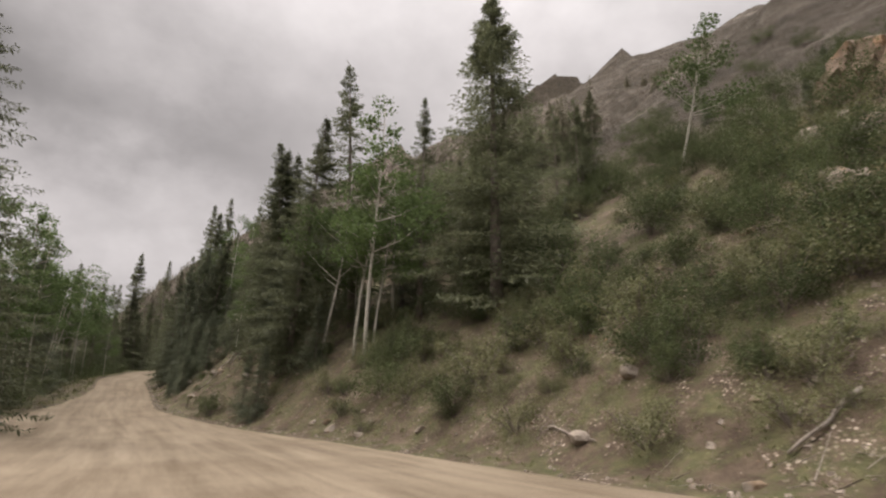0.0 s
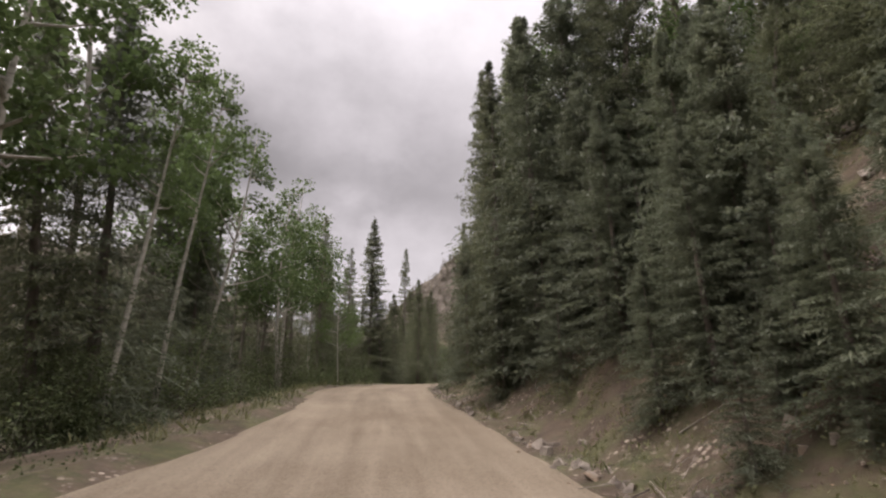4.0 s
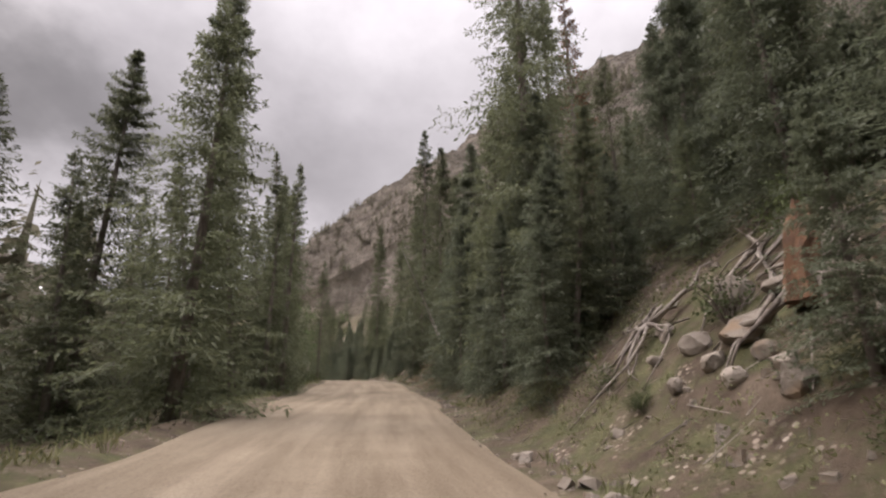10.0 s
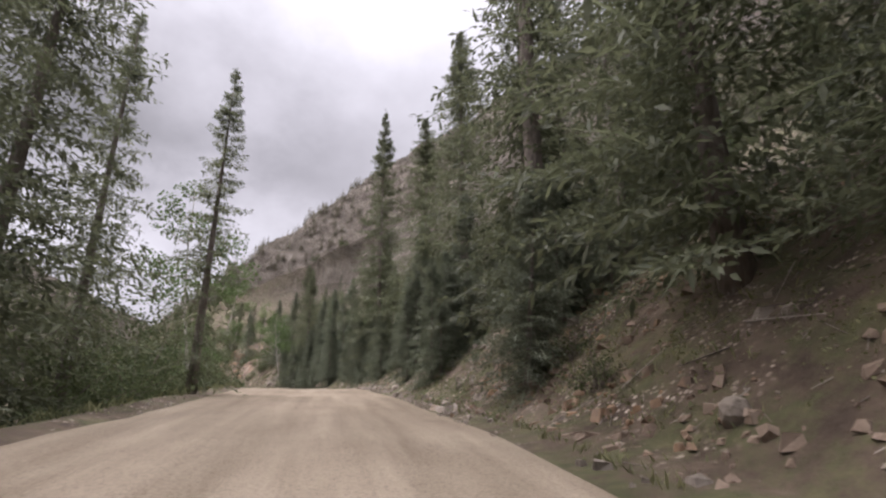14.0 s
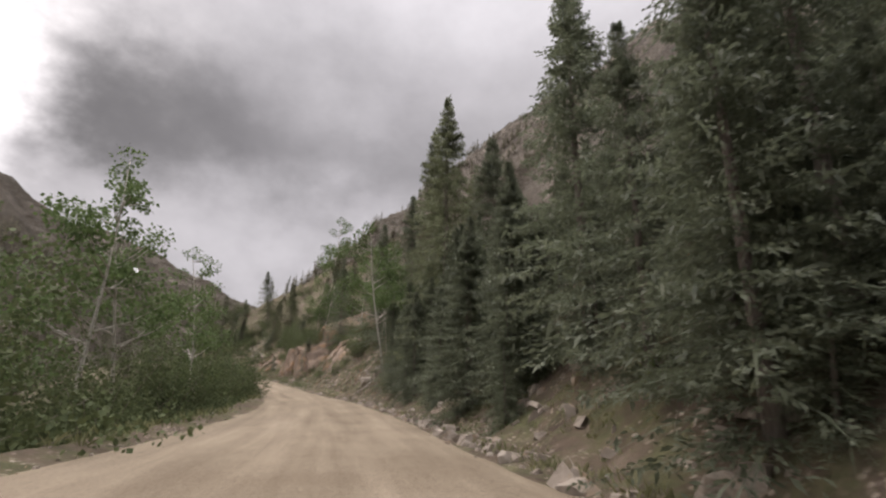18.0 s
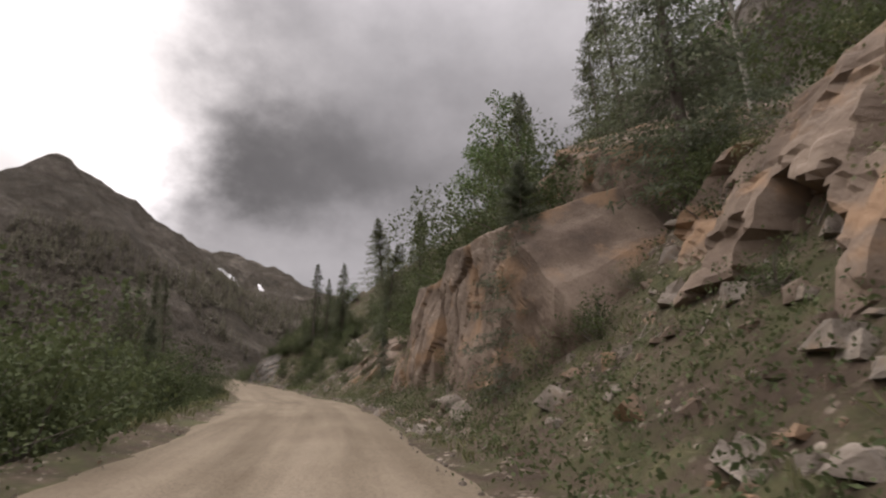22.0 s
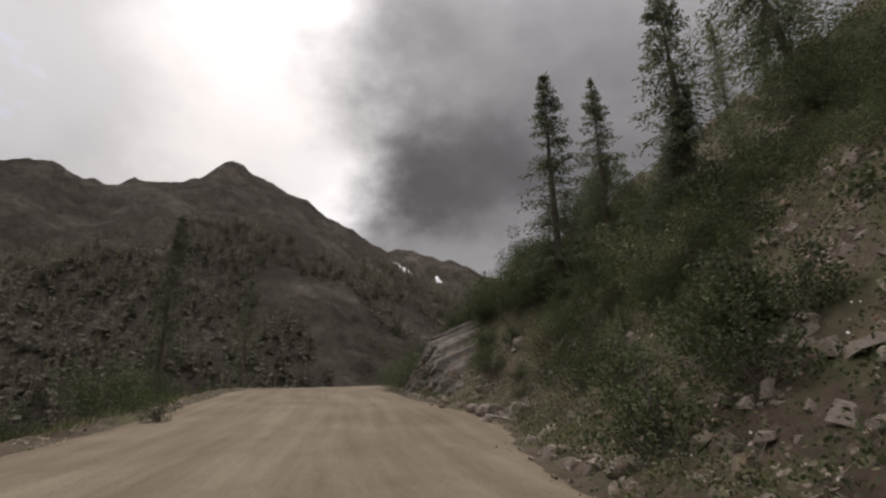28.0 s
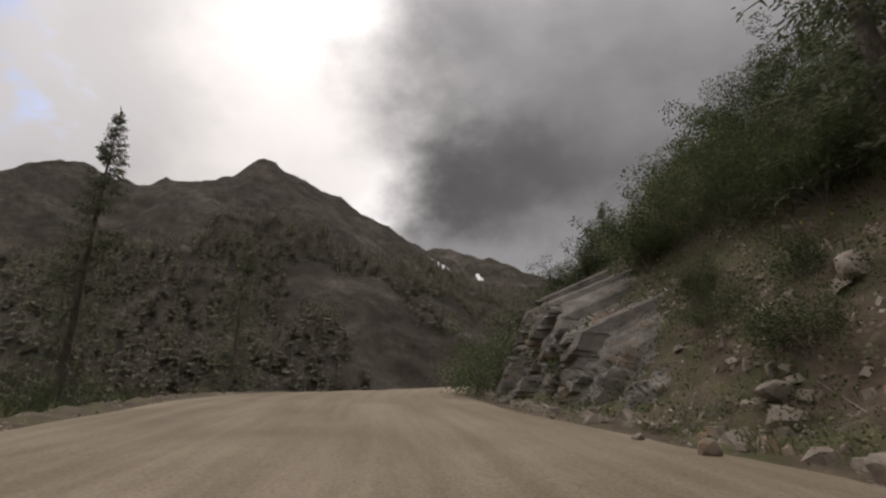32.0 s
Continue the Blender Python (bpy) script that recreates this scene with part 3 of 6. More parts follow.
# ---- plants ----
def tube(points, radii, sides=7):
    """A tapered round limb along points."""
    pts = [Vector(p) for p in points]
    verts, faces = [], []
    for i, p in enumerate(pts):
        d = (pts[min(i + 1, len(pts) - 1)] - pts[max(i - 1, 0)]).normalized()
        a = d.orthogonal().normalized()
        b = d.cross(a)
        for k in range(sides):
            w = 2 * math.pi * k / sides
            verts.append(tuple(p + radii[i] * (math.cos(w) * a + math.sin(w) * b)))
    for i in range(len(pts) - 1):
        for k in range(sides):
            n = (k + 1) % sides
            faces.append((i * sides + k, i * sides + n, (i + 1) * sides + n, (i + 1) * sides + k))
    faces.append(tuple(range(sides))[::-1])
    faces.append(tuple((len(pts) - 1) * sides + k for k in range(sides)))
    return verts, faces


def joined(parts):
    verts, faces = [], []
    for v, f in parts:
        n = len(verts)
        verts += v
        faces += [tuple(i + n for i in q) for q in f]
    return verts, faces


def blades(base, way, length, width, rng, flat=0.6):
    """Leaf-shaped quads from base along way."""
    n = len(base)
    side = np.cross(way, np.array([0, 0, 1.0]) + rng.normal(0, flat, (n, 3)))
    side /= np.linalg.norm(side, axis=1)[:, None] + 1e-9
    mid = base + way * (length * 0.45)[:, None]
    tip = base + way * length[:, None]
    tip[:, 2] -= length * 0.12
    return np.stack([base, mid - side * width[:, None], tip, mid + side * width[:, None]], 1)


def spruce_crown(h, width, seed, gap=0.3, per=6, steps=9, bare=0.05, droop=0.35, power=0.95, thin=1.0, hang=True, sprig=0.20, comb=3):
    """Whorls of boughs, each a flat fan of side twigs set with short sprigs of needles. sprig: their length in metres."""
    rng = np.random.RandomState(seed)
    zs, z = [], bare * h
    while z < h * 0.985:
        zs += [z + rng.uniform(-0.28, 0.28) * gap for _ in range(max(3, int(per * rng.uniform(0.7, 1.2))))]
        z += gap * rng.uniform(0.75, 1.25) * (1.0 if z < 0.75 * h else 0.6)
    zs = np.clip(np.array(zs), 0.02 * h, h * 0.99)
    n = len(zs)
    az = rng.uniform(0, 2 * math.pi, n)
    lobes = 1 + 0.16 * np.sin(az * 2 + seed) + 0.12 * np.sin(az * 3 + zs * 1.3)
    f = 1 - zs / h
    L = (width * f**power * lobes * rng.uniform(0.66, 1.12, n) + 0.10) * thin
    L *= np.where(zs < 0.12 * h, 0.85, 1)
    rise = 0.02 + 0.65 * (zs / h) ** 2 + rng.normal(0, 0.08, n)
    out = np.stack([np.cos(az), np.sin(az), np.zeros(n)], 1)
    lat = np.stack([-np.sin(az), np.cos(az), np.zeros(n)], 1)
    org = np.stack([np.zeros(n), np.zeros(n), zs], 1)
    quads = []
    tip = np.clip(f * 5, 0.45, 1)

    def on(s):
        zz = rise * s - droop * (1.5 * s * s - 0.95 * s**3) * (0.5 + f)
        return org + out * (s * L)[:, None] + np.array([0, 0, 1.0]) * (zz * L)[:, None]

    for j in range(steps):
        s = (j + 0.6) / steps
        p = on(s)
        for sg in (-1, 1):
            a = rng.uniform(0.6, 1.15, n)
            w = out * np.cos(a)[:, None] + sg * lat * np.sin(a)[:, None]
            w[:, 2] += rng.normal(-0.22, 0.12, n)
            w /= np.linalg.norm(w, axis=1)[:, None]
            reach = np.minimum((L * 0.42 * (1 - s * 0.8) + 0.05) * rng.uniform(0.6, 1.15, n), 1.25)
            for c in range(comb):
                q = p + w * (reach * (c + 0.15) / comb)[:, None] + rng.normal(0, 0.018, (n, 3))
                d = w + rng.normal(0, 0.38, (n, 3))
                d[:, 2] += 0.10
                d /= np.linalg.norm(d, axis=1)[:, None]
                ln = np.maximum(reach / comb, sprig * 0.55) * rng.uniform(0.9, 1.5, n)
                ln = np.minimum(ln, sprig * 1.5)
                ln *= tip
                quads.append(blades(q, d, ln, ln * 0.115 + 0.009, rng, 0.9))
        if hang and j % 2:
            w = np.array([0, 0, -1.0]) + out * 0.35 + rng.normal(0, 0.3, (n, 3))
            w /= np.linalg.norm(w, axis=1)[:, None]
            ln = np.minimum(L * 0.2 + 0.06, sprig * 1.5) * rng.uniform(0.5, 1.1, n)
            quads.append(blades(p + rng.normal(0, 0.04, (n, 3)), w, ln, ln * 0.14 + 0.006, rng))
    for lo, hi in ((0.0, 0.5), (0.45, 1.0)):
        p0, p1 = on(lo), on(hi)
        w = p1 - p0
        ln = np.linalg.norm(w, axis=1)
        quads.append(blades(p0, w / ln[:, None], ln * 1.1, np.minimum(ln * 0.02, 0.016) + 0.005, rng, 0.2))
    # leader
    q = np.concatenate(quads)
    k = 14
    top = np.stack([np.zeros(k), np.zeros(k), np.linspace(h * 0.93, h * 0.985, k)], 1) + rng.normal(0, 0.015, (k, 3))
    w = np.tile([[0, 0, 1.0]], (k, 1)) + rng.normal(0, 0.28, (k, 3))
    q = np.concatenate([q, blades(top, w, np.full(k, h * 0.028), np.full(k, 0.03), rng)])
    v = q.reshape(-1, 3)
    return v, np.arange(len(v)).reshape(-1, 4)


def conifer(h, width, seed, material, name="spruce_tree", label="", bark=None, trunk_r=None, dead_twigs=0, **kw):
    """One conifer: an Empty at the foot with trunk, dead lower twigs and crown."""
    rng = np.random.RandomState(seed + 77)
    ob = new(name)
    r = trunk_r or 0.011 * h + 0.03
    bend = rng.normal(0, 0.004 * h, 2)
    pts = [(bend[0] * math.sin(3 * u), bend[1] * math.sin(2.5 * u), h * u - 0.35 * (u == 0)) for u in np.linspace(0, 0.97, 9)]
    mesh_object("trunk", *tube(pts, [r * (1.25 if k == 0 else 1) * (1 - 0.95 * k / 8) + 0.006 for k in range(9)]), bark or M_BARK, ob, smooth=True)
    for _ in range(dead_twigs):
        z, a, ln = rng.uniform(0.05, 0.35) * h, rng.uniform(0, 6.28), rng.uniform(0.4, 1.0) * width * 0.5
        p = Vector((0, 0, z))
        q = p + Vector((math.cos(a) * ln, math.sin(a) * ln, -0.15 * ln))
        mesh_object("dead_branch", *tube([p, (p + q) / 2 + Vector((0, 0, 0.06 * ln)), q], [0.018, 0.012, 0.004], 4), M_DRY_WOOD, ob, "bare grey dead branch")
    v, f = spruce_crown(h, width, seed, **kw)
    mesh_object("crown", v, f, material, ob)
    return tagged(ob, label, "tree")


def leaf_cloud(centres, radii, count, size, rng, squash=0.7):
    """Small leaves scattered in soft clumps."""
    per = np.maximum((count * np.array(radii) ** 2 / sum(r * r for r in radii)).astype(int), 6)
    quads = []
    for c, r, n in zip(centres, radii, per):
        d = rng.normal(0, 1, (n, 3))
        d /= np.linalg.norm(d, axis=1)[:, None]
        p = np.array(c) + d * (r * rng.uniform(0.25, 1.0, n) ** 0.6)[:, None] * (1, 1, squash)
        w = rng.normal(0, 1, (n, 3)) + d * 0.6
        w /= np.linalg.norm(w, axis=1)[:, None]
        ln = size * rng.uniform(0.6, 1.3, n)
        quads.append(blades(p, w, ln, ln * 0.46, rng, 1.0))
    v = np.concatenate(quads).reshape(-1, 3)
    return v, np.arange(len(v)).reshape(-1, 4)


def aspen(h, seed, spread=0.22, leaves=1500, size=0.11, bare=0.35, lean=0.0, label="", name="aspen_tree"):
    """A pale slender broadleaf tree with limbs and small fluttering leaves."""
    rng = np.random.RandomState(seed)
    ob = new(name)
    a0 = rng.uniform(0, 6.28)
    at = lambda u: Vector((lean * h * u * u + 0.02 * h * math.sin(4 * u + a0), 0.02 * h * math.cos(3 * u + a0) - 0.02 * h * math.cos(a0), h * u))  # noqa: E731
    r = 0.006 * h + 0.018
    mesh_object("trunk", *tube([at(u) - Vector((0, 0, 0.3 * (u == 0))) for u in np.linspace(0, 0.96, 9)], [r * (1 - 0.9 * k / 8) + 0.005 for k in range(9)]),
                M_ASPEN_BARK, ob, smooth=True)
    limbs, cs, rs = [], [], []
    for k in range(15):
        u = rng.uniform(bare, 0.92)
        a, ln = rng.uniform(0, 6.28), spread * h * (1.15 - u) * rng.uniform(0.7, 1.3)
        p = at(u)
        q = p + Vector((math.cos(a) * ln, math.sin(a) * ln, ln * rng.uniform(0.3, 0.9)))
        limbs.append(tube([p, (p + q) / 2 + Vector((0, 0, -0.08 * ln)), q], [0.35 * r + 0.006, 0.2 * r + 0.005, 0.004], 5))
        cs += [tuple(q), tuple((p + 2 * q) / 3)]
        rs += [0.36 * ln + 0.16, 0.30 * ln + 0.12]
    cs.append(tuple(at(0.97)))
    rs.append(0.07 * h * 0.6 + 0.15)
    mesh_object("branchwork", *joined(limbs), M_ASPEN_BARK, ob)["kind"] = "stuff"
    v, f = leaf_cloud(cs, rs, leaves, size, rng, 0.75)
    mesh_object("crown", v, f, M_ASPEN_LEAF, ob)
    return tagged(ob, label, "tree")


def bush(r, seed, leaves=700, size=0.08, material=None, label="", name="willow_bush"):
    """A low leafy shrub with stems from one foot."""
    rng = np.random.RandomState(seed)
    ob = new(name)
    stems, cs, rs = [], [], []
    for k in range(18):
        a, e = rng.uniform(0, 6.28), rng.uniform(0.25, 1.4)
        ln = r * rng.uniform(0.7, 1.25)
        q = Vector((math.cos(a) * math.cos(e) * ln, math.sin(a) * math.cos(e) * ln, math.sin(e) * ln * 1.15))
        stems.append(tube([(0, 0, -0.15), q * 0.5 + Vector((0, 0, 0.05 * r)), q], [0.02, 0.013, 0.004], 5))
        cs += [tuple(q * 0.95), tuple(q * 0.6)]
        rs += [0.25 * r * rng.uniform(0.6, 1.3), 0.28 * r]
    mesh_object("stemwork", *joined(stems), M_BARK, ob)["kind"] = "stuff"
    v, f = leaf_cloud(cs, rs, leaves, size, rng, 0.85)
    mesh_object("foliage", v, f, material or M_BUSH_LEAF, ob)
    return tagged(ob, label, "bush")


def height_at(x, y):
    return float(land(np.array([x]), np.array([y]))[0])


KINDS = {}


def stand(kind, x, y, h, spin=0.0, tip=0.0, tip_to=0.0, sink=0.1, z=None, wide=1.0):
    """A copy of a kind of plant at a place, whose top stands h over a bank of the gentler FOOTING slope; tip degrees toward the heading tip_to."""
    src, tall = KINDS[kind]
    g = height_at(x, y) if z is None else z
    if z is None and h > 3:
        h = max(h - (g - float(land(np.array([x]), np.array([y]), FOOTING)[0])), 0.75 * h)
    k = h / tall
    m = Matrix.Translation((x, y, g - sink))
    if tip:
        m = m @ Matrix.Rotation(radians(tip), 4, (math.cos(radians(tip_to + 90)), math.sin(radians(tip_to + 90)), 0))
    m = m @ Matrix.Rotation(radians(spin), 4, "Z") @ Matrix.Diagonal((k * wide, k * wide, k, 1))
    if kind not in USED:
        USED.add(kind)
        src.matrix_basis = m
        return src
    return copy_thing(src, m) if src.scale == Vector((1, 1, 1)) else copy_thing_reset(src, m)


def copy_thing_reset(src, m):
    """copy_thing() for a first tree that already stands scaled at its own place."""
    ob = copy_thing(src, m)
    ob.matrix_basis = m
    return ob


USED = set()


def make_kinds():
    K = KINDS
    K["s20"] = conifer(20, 4.6, 11, M_NEEDLE, label="tall dark green spruce tree with full drooping branches", gap=0.48, per=9, steps=11, bare=0.03, sprig=0.22, comb=5), 20
    K["s16"] = conifer(16, 3.8, 12, M_NEEDLE, label="dark green spruce tree with drooping branches on a slope", gap=0.42, per=9, steps=10, bare=0.03, sprig=0.20, comb=5), 16
    K["s12"] = conifer(12, 3.1, 13, M_NEEDLE_BLUE, label="bluish green spruce tree with dense low branches", gap=0.35, per=9, steps=8, bare=0.02, sprig=0.18, comb=5), 12
    K["s9"] = conifer(9, 2.6, 14, M_NEEDLE_BLUE, name="young_spruce", label="young blue-green spruce with skirts down to the ground", gap=0.29, per=9, steps=8, bare=0.01, sprig=0.16, comb=5), 9
    K["n14"] = conifer(14, 2.1, 15, M_NEEDLE, label="narrow spire-shaped fir with short branches", name="fir_tree", gap=0.38, per=7, steps=6, bare=0.06, power=0.9, droop=0.5, sprig=0.18, comb=4), 14
    K["n10"] = conifer(10, 1.6, 16, M_NEEDLE, label="slim dark fir with a pointed top", name="fir_tree", gap=0.32, per=7, steps=5, bare=0.05, power=0.9, droop=0.5, sprig=0.16, comb=4), 10
    K["p15"] = conifer(15, 2.4, 17, M_NEEDLE, label="ragged pine with a bare lower trunk", name="pine_tree", gap=0.52, per=6, steps=8, bare=0.30, power=0.4, droop=0.1, sprig=0.2, comb=4, dead_twigs=7), 15
    K["lean"] = conifer(15, 2.6, 27, M_NEEDLE, label="half-uprooted pine with a bare pale trunk leaning over the road", name="leaning_pine", bark=M_PALE_BARK, trunk_r=0.27, gap=0.45, per=6, steps=9, bare=0.5, power=0.35, droop=0.2, sprig=0.2, comb=4, dead_twigs=9), 15
    K["m15"] = conifer(15, 3.2, 18, M_NEEDLE, name="forest_spruce", label="spruce tree in the roadside forest", gap=0.52, per=7, steps=6, hang=False, dead_twigs=0, sprig=0.26, comb=4), 15
    K["m11"] = conifer(11, 2.5, 19, M_NEEDLE, name="forest_spruce", label="spruce tree in the forest on the slope", gap=0.44, per=7, steps=6, hang=False, dead_twigs=0, sprig=0.22, comb=4), 11
    K["m8"] = conifer(8, 1.9, 20, M_NEEDLE, name="forest_spruce", label="small spruce tree on the slope", gap=0.36, per=7, steps=5, hang=False, dead_twigs=0, sprig=0.2), 8
    K["g8"] = conifer(8, 2.0, 23, M_FAR_GREEN, name="young_conifer", label="young light green conifer in a thicket", gap=0.34, per=7, steps=5, hang=False, dead_twigs=0, sprig=0.2), 8
    K["d12"] = conifer(12, 1.8, 21, M_NEEDLE_DEAD, label="dead standing spruce with rusty red needles", name="dead_spruce", gap=0.5, per=5, steps=7, bare=0.15, thin=0.8, sprig=0.16), 12
    K["a10"] = aspen(12, 31, leaves=3600, size=0.14, label="pale aspen tree with light green leaves"), 12
    K["a7"] = aspen(10, 32, leaves=3400, spread=0.25, size=0.13, label="small aspen tree with a white stem and green leaves"), 10
    K["al"] = aspen(9, 33, leaves=2600, size=0.12, lean=0.25, label="leaning aspen tree on the bank"), 9
    K["at"] = aspen(13, 34, leaves=2800, size=0.13, bare=0.5, spread=0.2, label="tall thin aspen with a sparse crown"), 13
    K["b1"] = bush(2.0, 41, 4600, 0.075, label="green willow bush on the bank"), 2.3
    K["b2"] = bush(1.0, 42, 1500, 0.06, name="low_shrub", label="low green shrub beside the road"), 1.15
    K["b3"] = bush(0.7, 43, 800, 0.05, name="low_shrub", label="small grey-green shrub among the stones"), 0.8
    K["b5"] = bush(1.3, 45, 2400, 0.055, M_HERB, name="olive_shrub", label="low olive green shrub on the brushy slope"), 1.5
    K["b4"] = bush(2.8, 44, 7500, 0.085, name="willow_thicket", label="large leafy willow thicket"), 3.3


make_kinds()


# ---- rocks ----
def rock_mesh(seed, subdiv=2, flat=0.7):
    """A broken granite block, a metre across: a ball cut by planes, with a sound base."""
    rng = np.random.RandomState(seed)
    bm = bmesh.new()
    bmesh.ops.create_icosphere(bm, subdivisions=subdiv, radius=0.62)
    for _ in range(9):
        n = Vector(rng.normal(0, 1, 3)).normalized()
        d = rng.uniform(0.30, 0.46)
        for v in bm.verts:
            k = v.co.dot(n) - d
            if k > 0:
                v.co -= n * k * 0.94
    for v in bm.verts:
        v.co += 0.05 * Vector((noise.noise(v.co * 3 + Vector((seed, 0, 0))), noise.noise(v.co * 3 + Vector((0, seed, 0))), noise.noise(v.co * 3 + Vector((0, 0, seed)))))
        v.co.z *= flat
    me = bpy.data.meshes.new("boulder")
    bm.to_mesh(me)
    bm.free()
    me.materials.append(M_ROCK)
    return me


ROCKS = [rock_mesh(k, 3 if k < 5 else 2, 0.62 + 0.08 * (k % 4)) for k in range(9)]
_stones = random.Random(9)


def boulder(x, y, w):
    me = ROCKS[_stones.randrange(len(ROCKS))]
    ob = new("boulder", me)
    k = w * _stones.uniform(0.9, 1.15)
    ob.matrix_world = (Matrix.Translation((x, y, height_at(x, y) + 0.05 * k)) @ Matrix.Rotation(_stones.uniform(0, 6.28), 4, "Z")
                       @ Matrix.Rotation(_stones.uniform(-0.35, 0.35), 4, "X") @ Matrix.Diagonal((k, k * _stones.uniform(0.7, 1.0), k * _stones.uniform(0.8, 1.1), 1)))
    return tagged(ob, "angular tan and grey granite boulder on the bank" if w > 0.5 else "loose broken stone lying on the dirt bank", "rock", "rocks on the bank")


def strew(count, t0, t1, s0, s1, lo, hi, seed):
    """Single stones at random on a stretch of the bank."""
    rng = np.random.RandomState(seed)
    ok = np.where((LINE[:, 5] >= t0) & (LINE[:, 5] <= t1))[0]
    for _ in range(count):
        i = rng.choice(ok)
        s = edge_right(np.array([i]))[0] + s0 + (s1 - s0) * rng.rand() ** 1.3
        boulder(LINE[i, 0] + LINE[i, 4] * s, LINE[i, 1] - LINE[i, 3] * s, lo + (hi - lo) * rng.rand() ** 2)


def rubble(name, label, count, t0, t1, s0, s1, lo, hi, seed, material, side=1):
    """Loose stones too many to count, strewn over a stretch of the bank."""
    rng = np.random.RandomState(seed)
    ok = np.where((LINE[:, 5] >= t0) & (LINE[:, 5] <= t1))[0]
    st = rng.choice(ok, count)
    er = edge_right(st) if side > 0 else edge_left(st)
    s = side * (er + s0 + (s1 - s0) * rng.rand(count) ** 1.6)
    u = rng.uniform(-0.5, 0.5, count)
    x = LINE[st, 0] + LINE[st, 4] * s + LINE[st, 3] * u
    y = LINE[st, 1] - LINE[st, 3] * s + LINE[st, 4] * u
    keep = waves(x, y, 3.5, seed + 3, 2) > -0.25
    x, y = x[keep], y[keep]
    z = land(x, y)
    n = len(x)
    size = lo + (hi - lo) * rng.rand(n) ** 3
    box = np.array([(-1, -1, -1), (1, -1, -1), (1, 1, -1), (-1, 1, -1), (-0.7, -0.6, 1), (0.6, -0.7, 1), (0.7, 0.6, 1), (-0.6, 0.7, 1)]) * 0.5
    v = box[None] * (1 + rng.normal(0, 0.22, (n, 8, 3)))
    v *= (size[:, None] * rng.uniform(0.55, 1.2, (n, 3)))[:, None, :] * (1, 1, 0.7)
    a = rng.uniform(0, 6.28, n)
    c, sn = np.cos(a)[:, None], np.sin(a)[:, None]
    tilt = rng.normal(0, 0.35, n)[:, None]
    vx, vy, vz = v[..., 0] * c - v[..., 1] * sn, v[..., 0] * sn + v[..., 1] * c, v[..., 2]
    vx, vz = vx * np.cos(tilt) - vz * np.sin(tilt), vx * np.sin(tilt) + vz * np.cos(tilt)
    p = np.stack([vx + x[:, None], vy + y[:, None], vz + (z + 0.02 * size)[:, None]], -1).reshape(-1, 3)
    f = np.array([(0, 3, 2, 1), (4, 5, 6, 7), (0, 1, 5, 4), (1, 2, 6, 5), (2, 3, 7, 6), (3, 0, 4, 7)])
    ob = mesh_object(name, p, (np.arange(n)[:, None, None] * 8 + f[None]).reshape(-1, 4), material)
    return tagged(ob, label, "stones", kind="stuff")


def cells(u, v, size, seed):
    """Blocky steps: each point takes the value of its nearest seed point."""
    rng = np.random.RandomState(seed)
    gu, gv = np.floor(u / size).astype(int), np.floor(v / size).astype(int)
    jit, val = rng.rand(64, 64, 2), rng.rand(64, 64)
    best, out, second, lean = np.full(u.shape, 9e9), np.zeros(u.shape), np.full(u.shape, 9e9), np.zeros(u.shape)
    for a in (-1, 0, 1):
        for b in (-1, 0, 1):
            i, j = (gu + a) % 64, (gv + b) % 64
            d = ((gu + a + jit[i, j, 0]) * size - u) ** 2 + ((gv + b + jit[i, j, 1]) * size - v) ** 2
            near = d < best
            lean = np.where(near, (val[j, i] - 0.5) * ((gu + a + jit[i, j, 0]) * size - u) + (val[(i + 7) % 64, j] - 0.5) * ((gv + b + jit[i, j, 1]) * size - v), lean)
            second = np.where(near, best, np.minimum(second, d))
            out = np.where(near, val[i, j], out)
            best = np.where(near, d, best)
    return out, np.sqrt(second) - np.sqrt(best), lean


